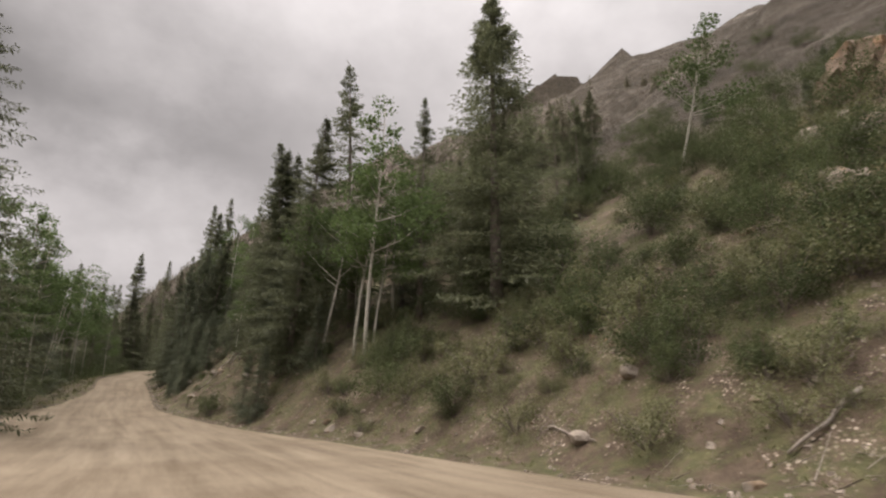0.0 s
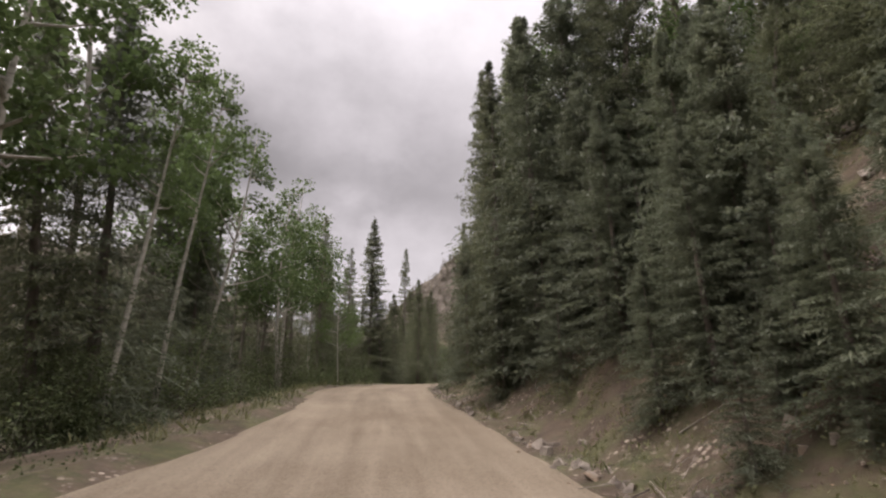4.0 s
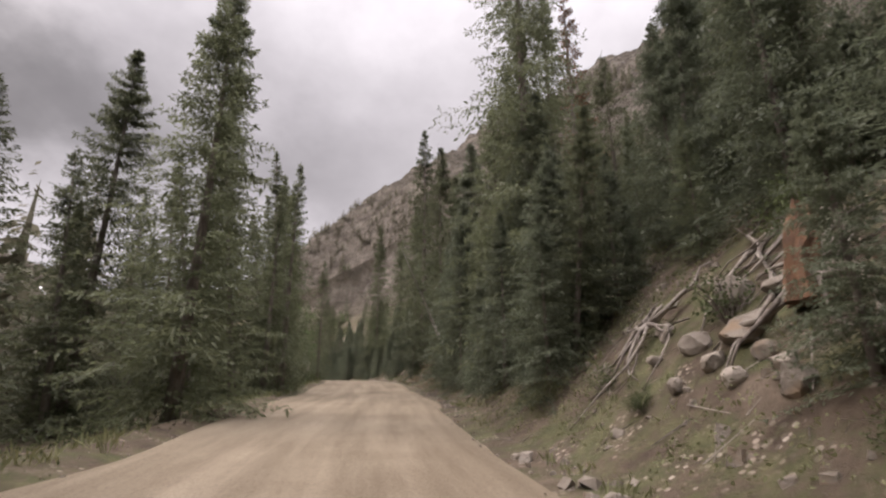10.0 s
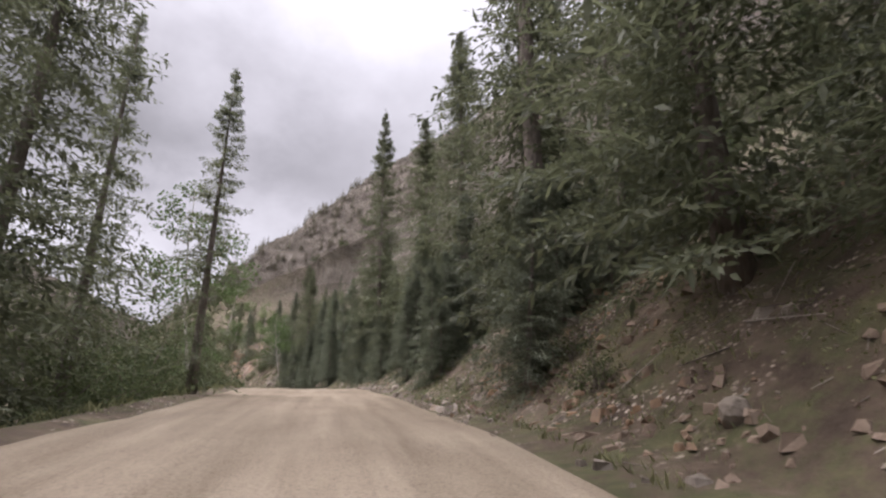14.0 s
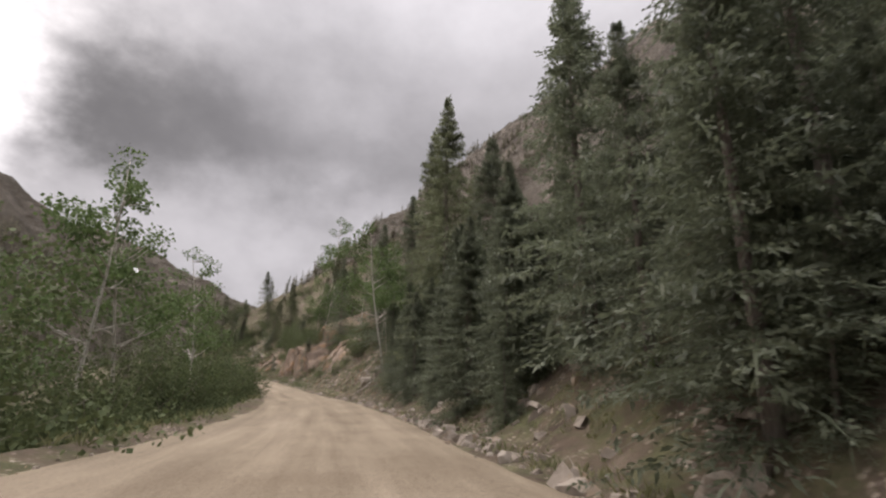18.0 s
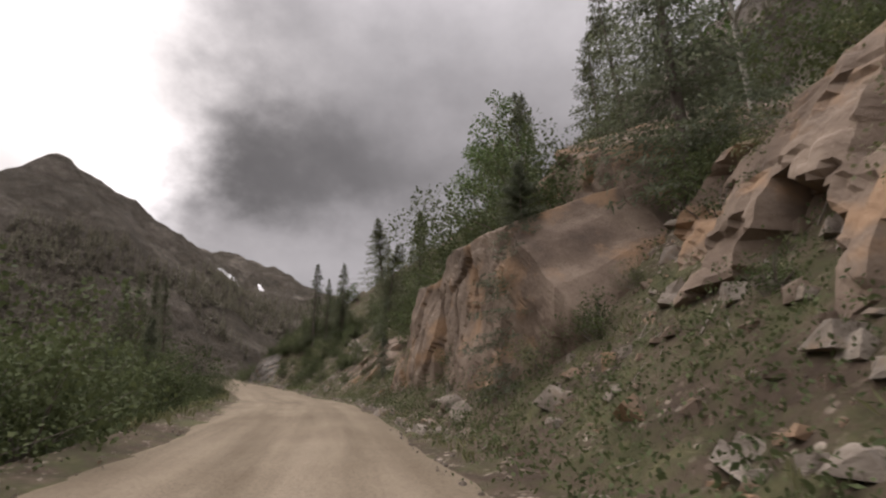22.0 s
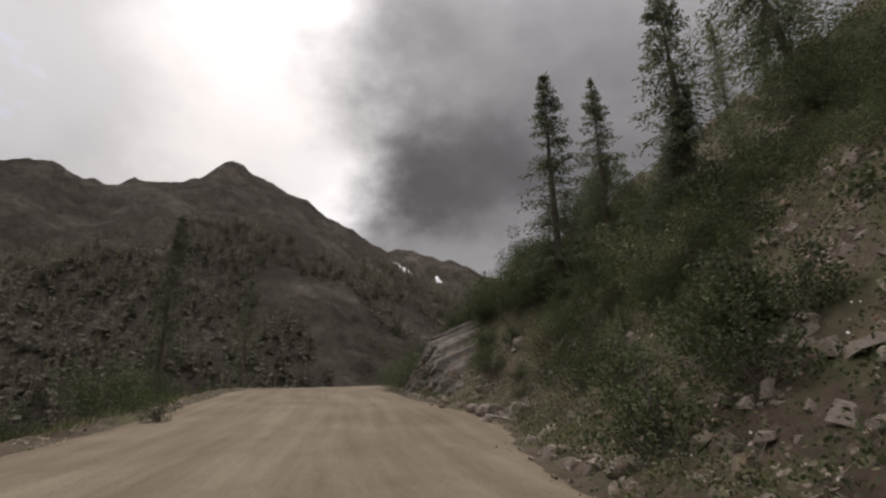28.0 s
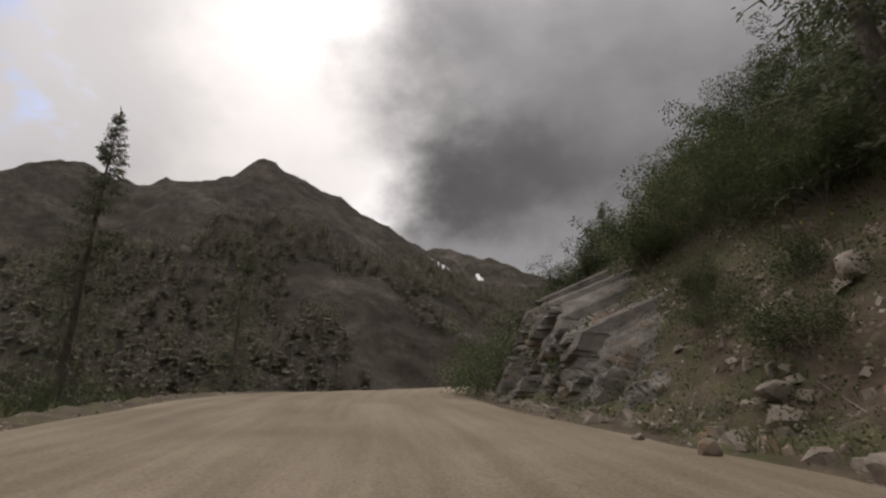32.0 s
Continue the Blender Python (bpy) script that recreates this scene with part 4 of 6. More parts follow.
def crag(name, first, length, tops, foot, lean, seed, label, material=None, depth=6.0, step=0.11, block=1.3, relief=0.34, bulge=0.0):
    """A rock face along the road from a station on: tops are (metres along, height); foot is (metres along, metres from the drive)."""
    u = np.arange(0, length, step)
    rows = 84
    v = np.linspace(0, 1, rows)
    U, V = np.meshgrid(u, v)
    top = np.interp(U, *np.array(tops).T) + 0.35 * waves(U, U * 0, 1.1, seed + 5)
    wall = np.minimum(V / 0.7, 1)
    back = np.maximum((V - 0.7) / 0.3, 0)
    hgt = -0.5 + (top + 0.5) * wall
    s = np.interp(U, *np.array(foot).T) + lean * np.maximum(hgt, 0) * (1 + 0.1 * waves(U, hgt, 3.0, seed))
    bend = 0.16 * waves(U, hgt, 1.2, seed + 3)
    a, crack, tilt = cells(U * 1.2 + bend + 0.12 * hgt, hgt * 0.62 - bend, block, seed)
    b, crack2, tilt2 = cells(U + bend, hgt * 0.8 + 0.25 * U, block * 0.4, seed + 1)
    off = relief * (a - 0.5) + 0.06 * tilt + 0.20 * relief * (b - 0.5) + 0.10 * tilt2 + 0.06 * np.exp(-(crack / 0.05) ** 2) + 0.03 * np.exp(-(crack2 / 0.03) ** 2)
    off += 0.10 * waves(U, hgt, 0.7, seed + 2, 5) + 0.22 * waves(U, hgt, 2.8, seed + 7, 3) - bulge * np.sin(np.clip(wall, 0, 1) * math.pi)
    for n in range(int(length / 2.3)):
        u0 = 1.2 + 2.3 * n + 0.6 * math.sin(n * 2.4 + seed)
        off += 0.16 * np.exp(-((U - u0 - 0.10 * hgt - 0.10 * waves(hgt, hgt * 0, 1.2, seed + 20 + n)) / 0.055) ** 2) * (np.abs(hgt - 2.2 - 1.8 * math.sin(n * 1.7)) < 1.6)
    ends = np.clip(np.minimum(U, length - U) / 0.8, 0, 1)
    s = s + off * ends + 5.0 * (1 - ends) ** 2 + back * depth
    hgt = hgt + back * depth * 0.42 + 0.12 * waves(U, V * 9, 1.3, seed + 9) * wall
    k = first + U
    i = np.clip(k.astype(int), 0, len(LINE) - 2)
    f = k - i
    L0, L1 = LINE[i], LINE[i + 1]
    P = L0[..., :5] * (1 - f)[..., None] + L1[..., :5] * f[..., None]
    x, y = P[..., 0] + P[..., 4] * s, P[..., 1] - P[..., 3] * s
    z = P[..., 2] + hgt
    ob = new(name)
    P3 = np.stack([x, y, z], -1)
    # the face breaks into slabs at upright joints
    cuts = np.linspace(0, len(u) - 1, max(2, round(length / 3.0)) + 1).astype(int)
    for lo, hi in zip(cuts[:-1], cuts[1:]):
        mesh_object("rock_slab", P3[:, lo:hi + 1].reshape(-1, 3), grid_faces(rows, hi + 1 - lo), material or M_CLIFF, ob)
    return tagged(ob, label, "cliff")


def log(a, b, r, name="fallen_log", label="weathered grey fallen log lying on the bank"):
    """A dead trunk between two places on the ground, slightly crooked, with stubs of twigs."""
    rng = random.Random(int(abs(a[0] * 97 + b[1] * 31)))
    p, q = Vector((*a, height_at(*a) + r * 0.8)), Vector((*b, height_at(*b) + r * 0.8))
    d = q - p
    side = d.cross(Vector((0, 0, 1))).normalized()
    pts = [p + d * u + side * rng.uniform(-0.04, 0.04) * d.length + Vector((0, 0, rng.uniform(0, 0.05) * d.length)) for u in np.linspace(0, 1, 7)]
    ob = mesh_object(name, *tube(pts, [r * (1 - 0.09 * k) for k in range(7)], 8), M_DRY_WOOD, smooth=True)
    for _ in range(4):
        o = pts[rng.randrange(1, 6)]
        w = (side * rng.uniform(-1, 1) + Vector((0, 0, rng.uniform(0.3, 1)))).normalized() * rng.uniform(0.15, 0.5)
        mesh_object("twig_stub", *tube([o, o + w], [r * 0.3, r * 0.1], 5), M_DRY_WOOD, ob)
    return tagged(ob, label, "log", "fallen logs on the bank")


# ---- things along the drive: the trees and shrubs that stand out ----
stand("s20", -6.6, -33.0, 24.8, 355, 8, -142, wide=1.6)
stand("s16", -9.5, -35.4, 16.7, 206, 9, -135)
stand("a10", -12.0, -6.0, 19.6, 189, 4, -155)
stand("a7", -12.6, 12.5, 15.4, 118)
stand("m15", -15.8, 16.9, 17.6, 73, 4, -160)
stand("a10", -10.6, -16.8, 19.3, 8, 4, -146)
stand("s12", -11.4, -6.9, 14.7, 228, 4, -151)
stand("a10", -9.8, -26.1, 13.3, 231, 4, -139)
stand("a7", -11.1, 3.8, 15.6, 112)
stand("b4", -6.7, -30.4, 3.2, 158)
stand("b1", -11.6, 13.5, 2.2, 208)
stand("b4", -7.6, -22.3, 3.2, 7)
stand("m11", -13.2, 5.2, 10.8, 204)
stand("s12", -8.0, -15.0, 13.9, 113, 5, -145)
stand("at", -6.8, -21.8, 13.7, 80, 7, -137)
stand("at", -8.8, -15.8, 18.4, 27, 4, -145)
stand("a10", -5.8, -25.3, 12.7, 44, 5, -135)
stand("a10", -6.1, -26.3, 11.5, 205, 8, -130)
stand("a7", -9.4, -0.9, 12.3, 203)
stand("a7", -9.0, -8.7, 12.6, 65, 4, 30)
stand("b4", -10.0, 9.9, 3.2, 30)
stand("s16", -8.0, -16.6, 12.6, 86, 9, -133)
stand("at", -6.6, -16.3, 11.3, 125)
stand("at", -7.3, -13.4, 12.4, 146)
stand("s9", -9.4, -8.5, 8.2, 254, 3, -143)
stand("a7", -11.1, 1.1, 12.2, 137, 4, -153)
stand("a7", -12.0, -0.5, 12.3, 41, 5, -151)
stand("a7", -7.4, 3.7, 6.5, 210)
stand("b4", -9.0, -1.2, 3.2, 103)
stand("b4", -7.8, -11.6, 2.9, 144)
stand("b1", -8.7, 13.7, 2.2, 5)
stand("s20", 0.4, -46.4, 25.7, 314, 7, -151, wide=0.88)
stand("m11", -13.9, 20.5, 11.1, 256, 7, -150)
stand("s16", -11.7, 14.3, 12.3, 110, 9, -144)
stand("m11", -15.1, 24.7, 12.0, 164, 6, -151)
stand("m11", -16.0, 32.8, 11.5, 179, 5, -156)
stand("m11", -15.9, 31.2, 10.1, 27, 4, -157)
stand("b2", -8.7, 15.0, 0.5, 287)
stand("s20", -11.9, 36.3, 16.2, 258, 8, -149, wide=0.95)
stand("m11", -13.5, 47.8, 9.7, 324, 5, -159)
stand("m11", -12.8, 43.0, 9.9, 294, 6, -156)
stand("n14", -9.0, 57.6, 11.8, 105)
stand("m15", -15.8, 39.5, 17.5, 147, 10, -144)
stand("s16", -10.5, 57.9, 16.2, 274, 8, -158)
stand("n14", -9.1, 62.2, 15.9, 245, 5, -164)
stand("n14", -9.4, 68.5, 16.7, 135, 5, -168)
stand("n14", -12.1, 56.7, 13.1, 356, 10, -152)
stand("n14", -11.0, 73.3, 16.6, 109, 7, -157)
stand("n14", -10.3, 77.5, 18.1, 158, 6, -162)
stand("s20", -12.2, 75.5, 15.9, 190, 9, -148)
stand("s16", -12.2, 81.3, 20.5, 267)
stand("n14", -12.1, 85.5, 15.3, 323)
stand("a7", -12.1, 96.9, 12.4, 183, 5, -165)
stand("m15", -18.1, 84.5, 14.1, 91, 9, -149)
stand("a7", -22.5, 132.2, 11.4, 78)
stand("a7", -21.8, 127.0, 8.0, 289)
stand("a7", -18.6, 119.8, 5.9, 217, 5, -143)
stand("a7", -24.9, 143.0, 9.6, 341, 5, -157)
stand("b4", -19.8, 120.5, 3.2, 16)
stand("b4", -20.3, 130.5, 3.2, 94)
stand("b4", -18.2, 121.9, 3.2, 14)
stand("a7", -23.8, 135.9, 11.6, 287, 6, -135)
stand("b4", -25.0, 141.7, 3.2, 265)
stand("b4", -25.7, 144.8, 3.2, 38)
stand("b4", -27.2, 149.3, 3.2, 303)
stand("b4", -29.5, 155.6, 3.2, 144)
stand("b4", -24.2, 140.0, 3.2, 173)
stand("b1", -34.2, 166.2, 2.2, 187)
stand("b4", -35.2, 166.1, 2.8, 235)
stand("b4", -36.0, 165.5, 3.2, 232)
stand("b1", -35.0, 168.5, 2.0, 31)
stand("b2", -37.1, 172.4, 1.2, 32)
stand("m11", -54.0, 187.3, 6.8, 332, 4, -117)
stand("s12", -54.0, 188.7, 6.2, 172)
stand("m8", -62.8, 196.7, 7.8, 175, 4, -127)
stand("m8", -93.2, 224.5, 9.5, 94)
stand("n10", -62.9, 198.3, 10.5, 338, 7, -104)
stand("n14", -66.7, 200.5, 11.5, 135, 5, -107)
stand("n10", -74.0, 203.8, 12.5, 214, 6, -108)
stand("n10", -72.9, 204.1, 12.8, 16, 5, -107)
stand("b1", -63.0, 201.9, 0.9, 64)
stand("b1", -67.1, 205.3, 1.1, 264)
stand("b2", -72.9, 210.7, 0.6, 44)
stand("b2", -60.1, 199.7, 0.6, 126)
stand("b4", -76.6, 210.6, 2.0, 165)
stand("b1", -80.0, 212.6, 1.7, 94)
stand("b1", -85.2, 217.9, 0.5, 233)
stand("n10", -88.5, 216.8, 12.4, 180)
stand("b1", -86.7, 216.6, 1.4, 325)
stand("b1", -85.4, 215.4, 1.6, 210)
stand("b1", -88.6, 218.4, 1.1, 188)
stand("s20", 26.0, -47.3, 22.7, 347, wide=1.4)
stand("m15", 19.4, -34.7, 24.4, 29, 4, 172)
stand("a10", 19.6, -42.6, 18.7, 216)
stand("s20", 14.4, -28.7, 19.5, 120, 6, -177)
stand("n14", 23.2, -40.5, 17.6, 225)
stand("a7", 42.3, -45.0, 14.1, 207, 16, -47)
stand("b4", 35.7, -39.3, 2.5, 326)
stand("b4", 31.0, -60.8, 2.5, 35)
stand("b1", 24.5, -46.7, 1.7, 276)
stand("b1", 24.8, -53.3, 1.7, 177)
stand("b1", 25.1, -61.2, 1.7, 72)
stand("b4", 59.7, -25.1, 2.5, 160)
stand("b4", 90.7, -17.9, 2.5, 210)
stand("a7", 21.8, -39.4, 15.6, 13, 4, 169)
stand("b1", 23.8, -40.7, 1.7, 220)
stand("b2", 26.5, -65.6, 0.9, 239)
stand("s20", 14.9, -35.3, 21.4, 146, 4, -11)
stand("s16", 14.2, -27.7, 18.5, 308)
stand("s16", 13.3, -28.3, 19.4, 337)
stand("al", 18.6, -40.9, 14.4, 22)
stand("a7", 7.2, -12.7, 8.0, 314)
stand("s12", 5.4, -12.9, 13.8, 348)
stand("s12", 6.6, -12.8, 13.0, 260)
stand("s12", 4.0, -13.2, 12.5, 82, wide=0.95)
stand("b1", 11.3, -24.3, 1.9, 243)
stand("s9", 16.7, -38.0, 5.4, 36)
stand("s16", 14.3, -34.8, 10.1, 169, 8, -28)
stand("n14", 11.0, -14.9, 17.7, 276, 4, -5)
stand("a10", 9.8, -14.3, 14.1, 160)
stand("a7", 5.3, -1.4, 16.6, 266)
stand("s9", 2.8, -1.6, 8.3, 31)
stand("s12", 14.4, -28.4, 12.7, 271, 8, -19)
stand("m15", 14.3, -19.6, 15.2, 22, 7, -13)
stand("b1", 10.2, -33.6, 1.9, 70)
stand("s9", 5.3, -15.6, 8.1, 63)
stand("n14", 2.1, 9.0, 24.6, 94)
stand("n14", 4.3, 9.1, 24.6, 270)
stand("n14", 9.2, -11.9, 17.2, 194, 4, -9)
stand("a10", 7.0, -7.2, 17.3, 57, 4, -5)
stand("m15", 11.0, -11.0, 15.1, 147, 6, -14)
stand("al", 10.6, -26.3, 7.9, 8, 4, 158)
stand("al", 11.7, -26.3, 6.4, 136)
stand("b1", 9.3, -27.1, 0.4, 121)
stand("s20", 6.1, -13.8, 14.5, 268, 7, -17)
stand("s16", 4.6, -2.3, 19.5, 148)
stand("s12", 6.2, -19.9, 5.5, 315, 9, -27)
stand("s16", 8.6, -17.4, 7.3, 200, 12, -32)
stand("s9", 4.9, -12.6, 5.1, 202, 5, -14)
stand("s9", 6.1, -21.8, 2.0, 200, 6, -27)
stand("a10", 10.2, -15.8, 6.6, 160)
stand("s16", 1.6, 17.4, 16.6, 143)
stand("s12", 1.4, 11.4, 4.4, 110, 5, -34)
stand("s20", 3.2, 12.5, 12.4, 35, 5, -31)
stand("s9", 1.2, 7.6, 2.5, 190, 5, -27)
stand("al", 2.2, 5.8, 4.2, 171, 19, 138)
stand("al", 3.6, 6.5, 5.1, 100, 5, 135)
stand("s12", 1.4, 22.1, 9.1, 256)
stand("s9", 2.0, 6.7, 0.9, 130, 9, -45)
stand("n14", 4.6, 50.7, 17.5, 193)
stand("n14", 5.0, 58.9, 18.3, 173)
stand("s9", 2.4, 58.9, 10.1, 215)
stand("s9", 2.1, 66.5, 9.8, 255)
stand("n14", 6.0, 59.4, 23.4, 257)
stand("s16", 2.9, 29.6, 8.0, 178, 10, -39)
stand("s20", 3.9, 28.7, 7.2, 86, 13, -50)
stand("s20", -2.1, 109.7, 24.0, 19, wide=0.73)
stand("s16", 2.7, 97.1, 21.4, 54)
stand("b4", 1.8, 26.9, 0.8, 192)
stand("s9", 1.7, 57.7, 10.0, 77)
stand("s16", 0.9, 41.4, 7.1, 73, 7, -41)
stand("s12", 1.5, 47.0, 10.7, 265, 5, -27)
stand("s16", 2.5, 49.1, 9.8, 320, 7, -35)
stand("s16", 0.9, 102.6, 18.1, 104)
stand("s12", 0.8, 57.7, 10.8, 167, 4, -27, wide=0.79)
stand("s16", 1.4, 55.0, 9.0, 196, 5, -36)
stand("n14", 2.2, 83.0, 19.0, 239)
stand("n14", 4.0, 84.1, 15.7, 91)
stand("p15", 3.5, 79.3, 11.0, 36)
stand("s16", 5.1, 66.1, 8.7, 114, 11, -50, wide=0.7)
stand("s16", 6.0, 68.7, 10.7, 353, 8, -45, wide=0.7)
stand("s12", 4.5, 78.4, 9.3, 87)
stand("s9", 1.2, 88.7, 7.4, 69)
stand("s9", 0.3, 98.9, 8.6, 252)
stand("s12", -1.5, 112.0, 11.1, 290)
stand("s9", -4.7, 123.7, 10.0, 30)
stand("s9", -8.8, 136.8, 9.8, 77)
stand("s9", 0.5, 78.8, 5.4, 97, 5, -27)
stand("s16", -1.5, 104.3, 7.3, 291, 6, -30)
stand("s16", -11.2, 142.1, 15.8, 29)
stand("s9", -6.9, 127.6, 10.4, 257)
stand("s12", -5.4, 121.6, 8.3, 82)
stand("s12", -4.6, 117.0, 5.7, 20)
stand("n14", -2.7, 122.3, 12.0, 233)
stand("n14", -1.7, 118.7, 9.4, 128, 4, -16)
stand("s20", -1.7, 112.6, 9.2, 113, 4, -27)
stand("s12", -3.1, 112.1, 6.1, 206, 5, -22)
stand("s12", -2.5, 108.7, 4.9, 296, 8, -34)
stand("s12", -27.2, 178.0, 12.2, 74)
stand("s12", -19.0, 162.8, 12.6, 335)
stand("s12", -15.1, 155.4, 13.1, 181)
stand("a10", -2.9, 117.5, 7.5, 154, 4, -11)
stand("s16", -13.0, 151.8, 16.7, 249)
stand("m11", -10.6, 148.8, 11.8, 85, 5, -11)
stand("s12", -10.1, 142.0, 7.6, 217, 6, -21)
stand("s16", -10.5, 136.6, 5.6, 246, 8, -30)
stand("s12", -11.0, 141.8, 7.7, 57, 5, -9)
stand("b4", -24.2, 174.8, 2.5, 229)
stand("a7", -18.5, 161.6, 8.7, 350)
stand("m8", -28.0, 183.1, 8.4, 113, 3, -169)
stand("b1", -50.5, 222.9, 1.7, 192)
stand("a10", -16.8, 156.5, 10.1, 142)
stand("n14", -33.9, 196.2, 13.6, 192)
stand("n10", -35.0, 195.9, 10.8, 287)
stand("m11", -28.9, 189.6, 10.8, 173)
stand("a7", -25.3, 180.4, 12.7, 133, 5, 0)
stand("a7", -22.5, 175.9, 10.8, 211, 8, -7)
stand("b4", -37.3, 191.5, 2.5, 284)
stand("b4", -21.9, 239.2, 2.5, 35)
stand("b1", -21.6, 165.6, 0.6, 259)
stand("b4", -21.0, 164.1, 2.2, 23)
stand("m11", -20.1, 179.6, 11.3, 95, 10, -11)
stand("b4", -39.4, 199.3, 2.5, 2)
stand("b4", -36.9, 196.4, 2.5, 54)
stand("b4", -41.4, 200.6, 2.5, 166)
stand("a7", -35.9, 194.5, 12.4, 192, 5, 5)
stand("a7", -34.5, 192.8, 10.6, 37, 9, -3)
stand("s16", -50.0, 210.6, 8.9, 1, 8, -0, wide=1.4)
stand("s16", -46.6, 211.0, 10.5, 61, wide=1.35)
stand("s9", -30.65, 176.9, 4.7, 20, z=7.7)
stand("s9", -41.0, 191.8, 2.6, 200)
stand("p15", 2.9, 31.0, 13.5, 75, wide=1.3)
stand("s12", -49.1, 206.8, 4.2, 91, 19, -8)
stand("b1", -68.7, 232.8, 1.7, 159)
stand("b1", -68.9, 225.2, 1.7, 93)
stand("n14", -64.4, 223.1, 10.8, 251, wide=1.3)
stand("n14", -61.8, 222.2, 8.1, 263, 8, 0, wide=1.3)
stand("s12", -61.7, 220.2, 7.4, 291, 14, -0)
stand("b4", -71.2, 227.2, 2.5, 334)
stand("b4", -71.5, 236.1, 2.5, 253)
stand("s20", -13.8, 35.9, 23.3, 14)
stand("n14", -12.4, 21.7, 14.7, 4)
stand("n14", -15.5, 68.3, 27.7, 106)
stand("s16", -9.1, 45.2, 15.6, 213)
stand("n14", -8.8, 87.0, 13.1, 202)
stand("s16", -57.1, 225.0, 14.1, 324, 6, -155, wide=1.35)
stand("n10", -52.6, 226.9, 7.7, 352, 8, -158)
stand("n10", -33.5, 196.6, 13.3, 112)
stand("a7", -15.8, 148.9, 11.2, 209, 6, -171)
stand("n10", -67.5, 225.0, 13.3, 229, wide=1.3)
stand("n10", -60.6, 220.4, 11.5, 67, wide=1.3)
stand("n10", -49.3, 212.7, 8.1, 207)
stand("n10", -59.1, 236.8, 8.6, 17, 9, 13)
stand("n14", -60.6, 232.8, 10.1, 240)
stand("n14", -11.0, 9.6, 14.2, 11)
stand("s16", 2.8, -11.5, 12.5, 158, wide=0.73)
stand("n14", -0.3, 18.1, 14.9, 307, wide=1.00)
stand("d12", 7.4, 53.8, 19.9, 61)
stand("n10", 4.0, -8.5, 14.0, 340)
stand("n14", 2.7, -5.7, 14.3, 180)
stand("a10", -8.1, -24.1, 17.7, 74, 6, -142)
stand("a10", -6.6, -20.2, 14.9, 25)
stand("n14", -8.4, 59.4, 13.9, 137)
stand("m15", -16.6, 65.9, 16.5, 238, 5, -163)
stand("m8", -77.2, 232.6, 4.0, 246, 4, 45)
stand("a7", -17.1, 156.1, 10.0, 159)
stand("s9", 2.9, -12.7, 3.9, 39)
stand("s9", 4.2, -15.8, 3.5, 105)
stand("s9", 5.1, -20.0, 2.4, 315)
stand("s9", 5.3, -22.2, 1.9, 278)
stand("s12", 6.1, -18.2, 4.4, 80, 8, -18)
stand("s12", 5.4, -12.4, 7.6, 314, 5, -8)
stand("b4", 33.2, -31.1, 2.5, 231)
stand("b4", 19.8, -47.3, 3.2, 15)
stand("b1", 20.3, -44.6, 1.7, 95)
stand("a7", 17.2, -37.8, 15.2, 333, 5, -18)
stand("a10", 20.2, -41.1, 11.0, 209, 4, -30)
stand("b4", 40.6, -39.0, 2.5, 227)
stand("b4", 81.2, -12.6, 2.5, 185)
stand("b4", 40.3, -51.6, 2.5, 46)
stand("b1", 28.5, -53.8, 1.7, 19)
stand("b1", 27.4, -61.2, 1.7, 301)
stand("b2", 24.7, -56.7, 0.9, 92)
stand("b2", 24.7, -62.1, 0.9, 83)
stand("b4", -78.6, 226.4, 2.4, 40)
stand("b1", 8.2, -25.3, 0.7, 213)
stand("s9", 12.3, -36.9, 4.2, 113, 4, -18)
stand("s9", 13.2, -38.7, 4.7, 272, 6, -37)
stand("b1", 15.6, -21.9, 1.7, 352)
stand("b4", 21.9, -11.8, 2.5, 94)
stand("b1", 0.1, 37.2, 0.4, 158)
stand("b2", -0.0, 33.3, 0.4, 221)
stand("s9", 4.0, 36.5, 4.4, 114, 8, -31)
stand("s12", 5.1, 42.3, 10.5, 334, 5, -24)
stand("s12", 5.5, 36.3, 9.5, 226, 9, -34)
stand("s9", 2.7, 52.2, 8.1, 264)
stand("s16", 7.1, 42.0, 13.3, 185, 7, -31)
stand("s9", 5.5, 70.6, 4.3, 81, 10, -34, wide=0.7)
stand("s12", 6.8, 75.1, 9.6, 168, 7, -31, wide=0.7)
stand("s16", 4.6, 64.8, 6.0, 315, 13, -54, wide=0.7)
stand("b1", 4.1, 67.3, 0.8, 58)
stand("s9", -4.0, 113.6, 4.1, 266)
stand("s9", -3.1, 109.1, 3.0, 262, 4, -27)
stand("s12", -10.4, 138.4, 5.2, 58, 7, -27)
stand("s9", -11.3, 139.5, 3.3, 119, 5, -18)
stand("b4", -12.8, 238.4, 2.5, 73)
stand("b1", -21.6, 170.2, 1.8, 182)
stand("b1", -23.3, 170.2, 1.4, 93)
stand("b2", -26.8, 170.4, 0.9, 161)
stand("b1", -34.7, 190.6, 1.7, 24)
stand("b2", -53.0, 206.6, 0.4, 276)
stand("b1", -50.5, 209.8, 0.6, 174)
stand("b1", -66.9, 226.5, 1.7, 345)
stand("b1", -61.6, 220.4, 1.6, 332)
stand("b1", -69.0, 225.7, 1.7, 249)
stand("s9", -11.4, 140.3, 5.8, 79, 5, -11)
stand("s12", -10.6, 137.7, 6.5, 152, 8, -27)
stand("s9", -10.7, 135.8, 3.7, 38, 7, -27)
stand("s12", -10.3, 135.9, 4.7, 268, 9, -34)
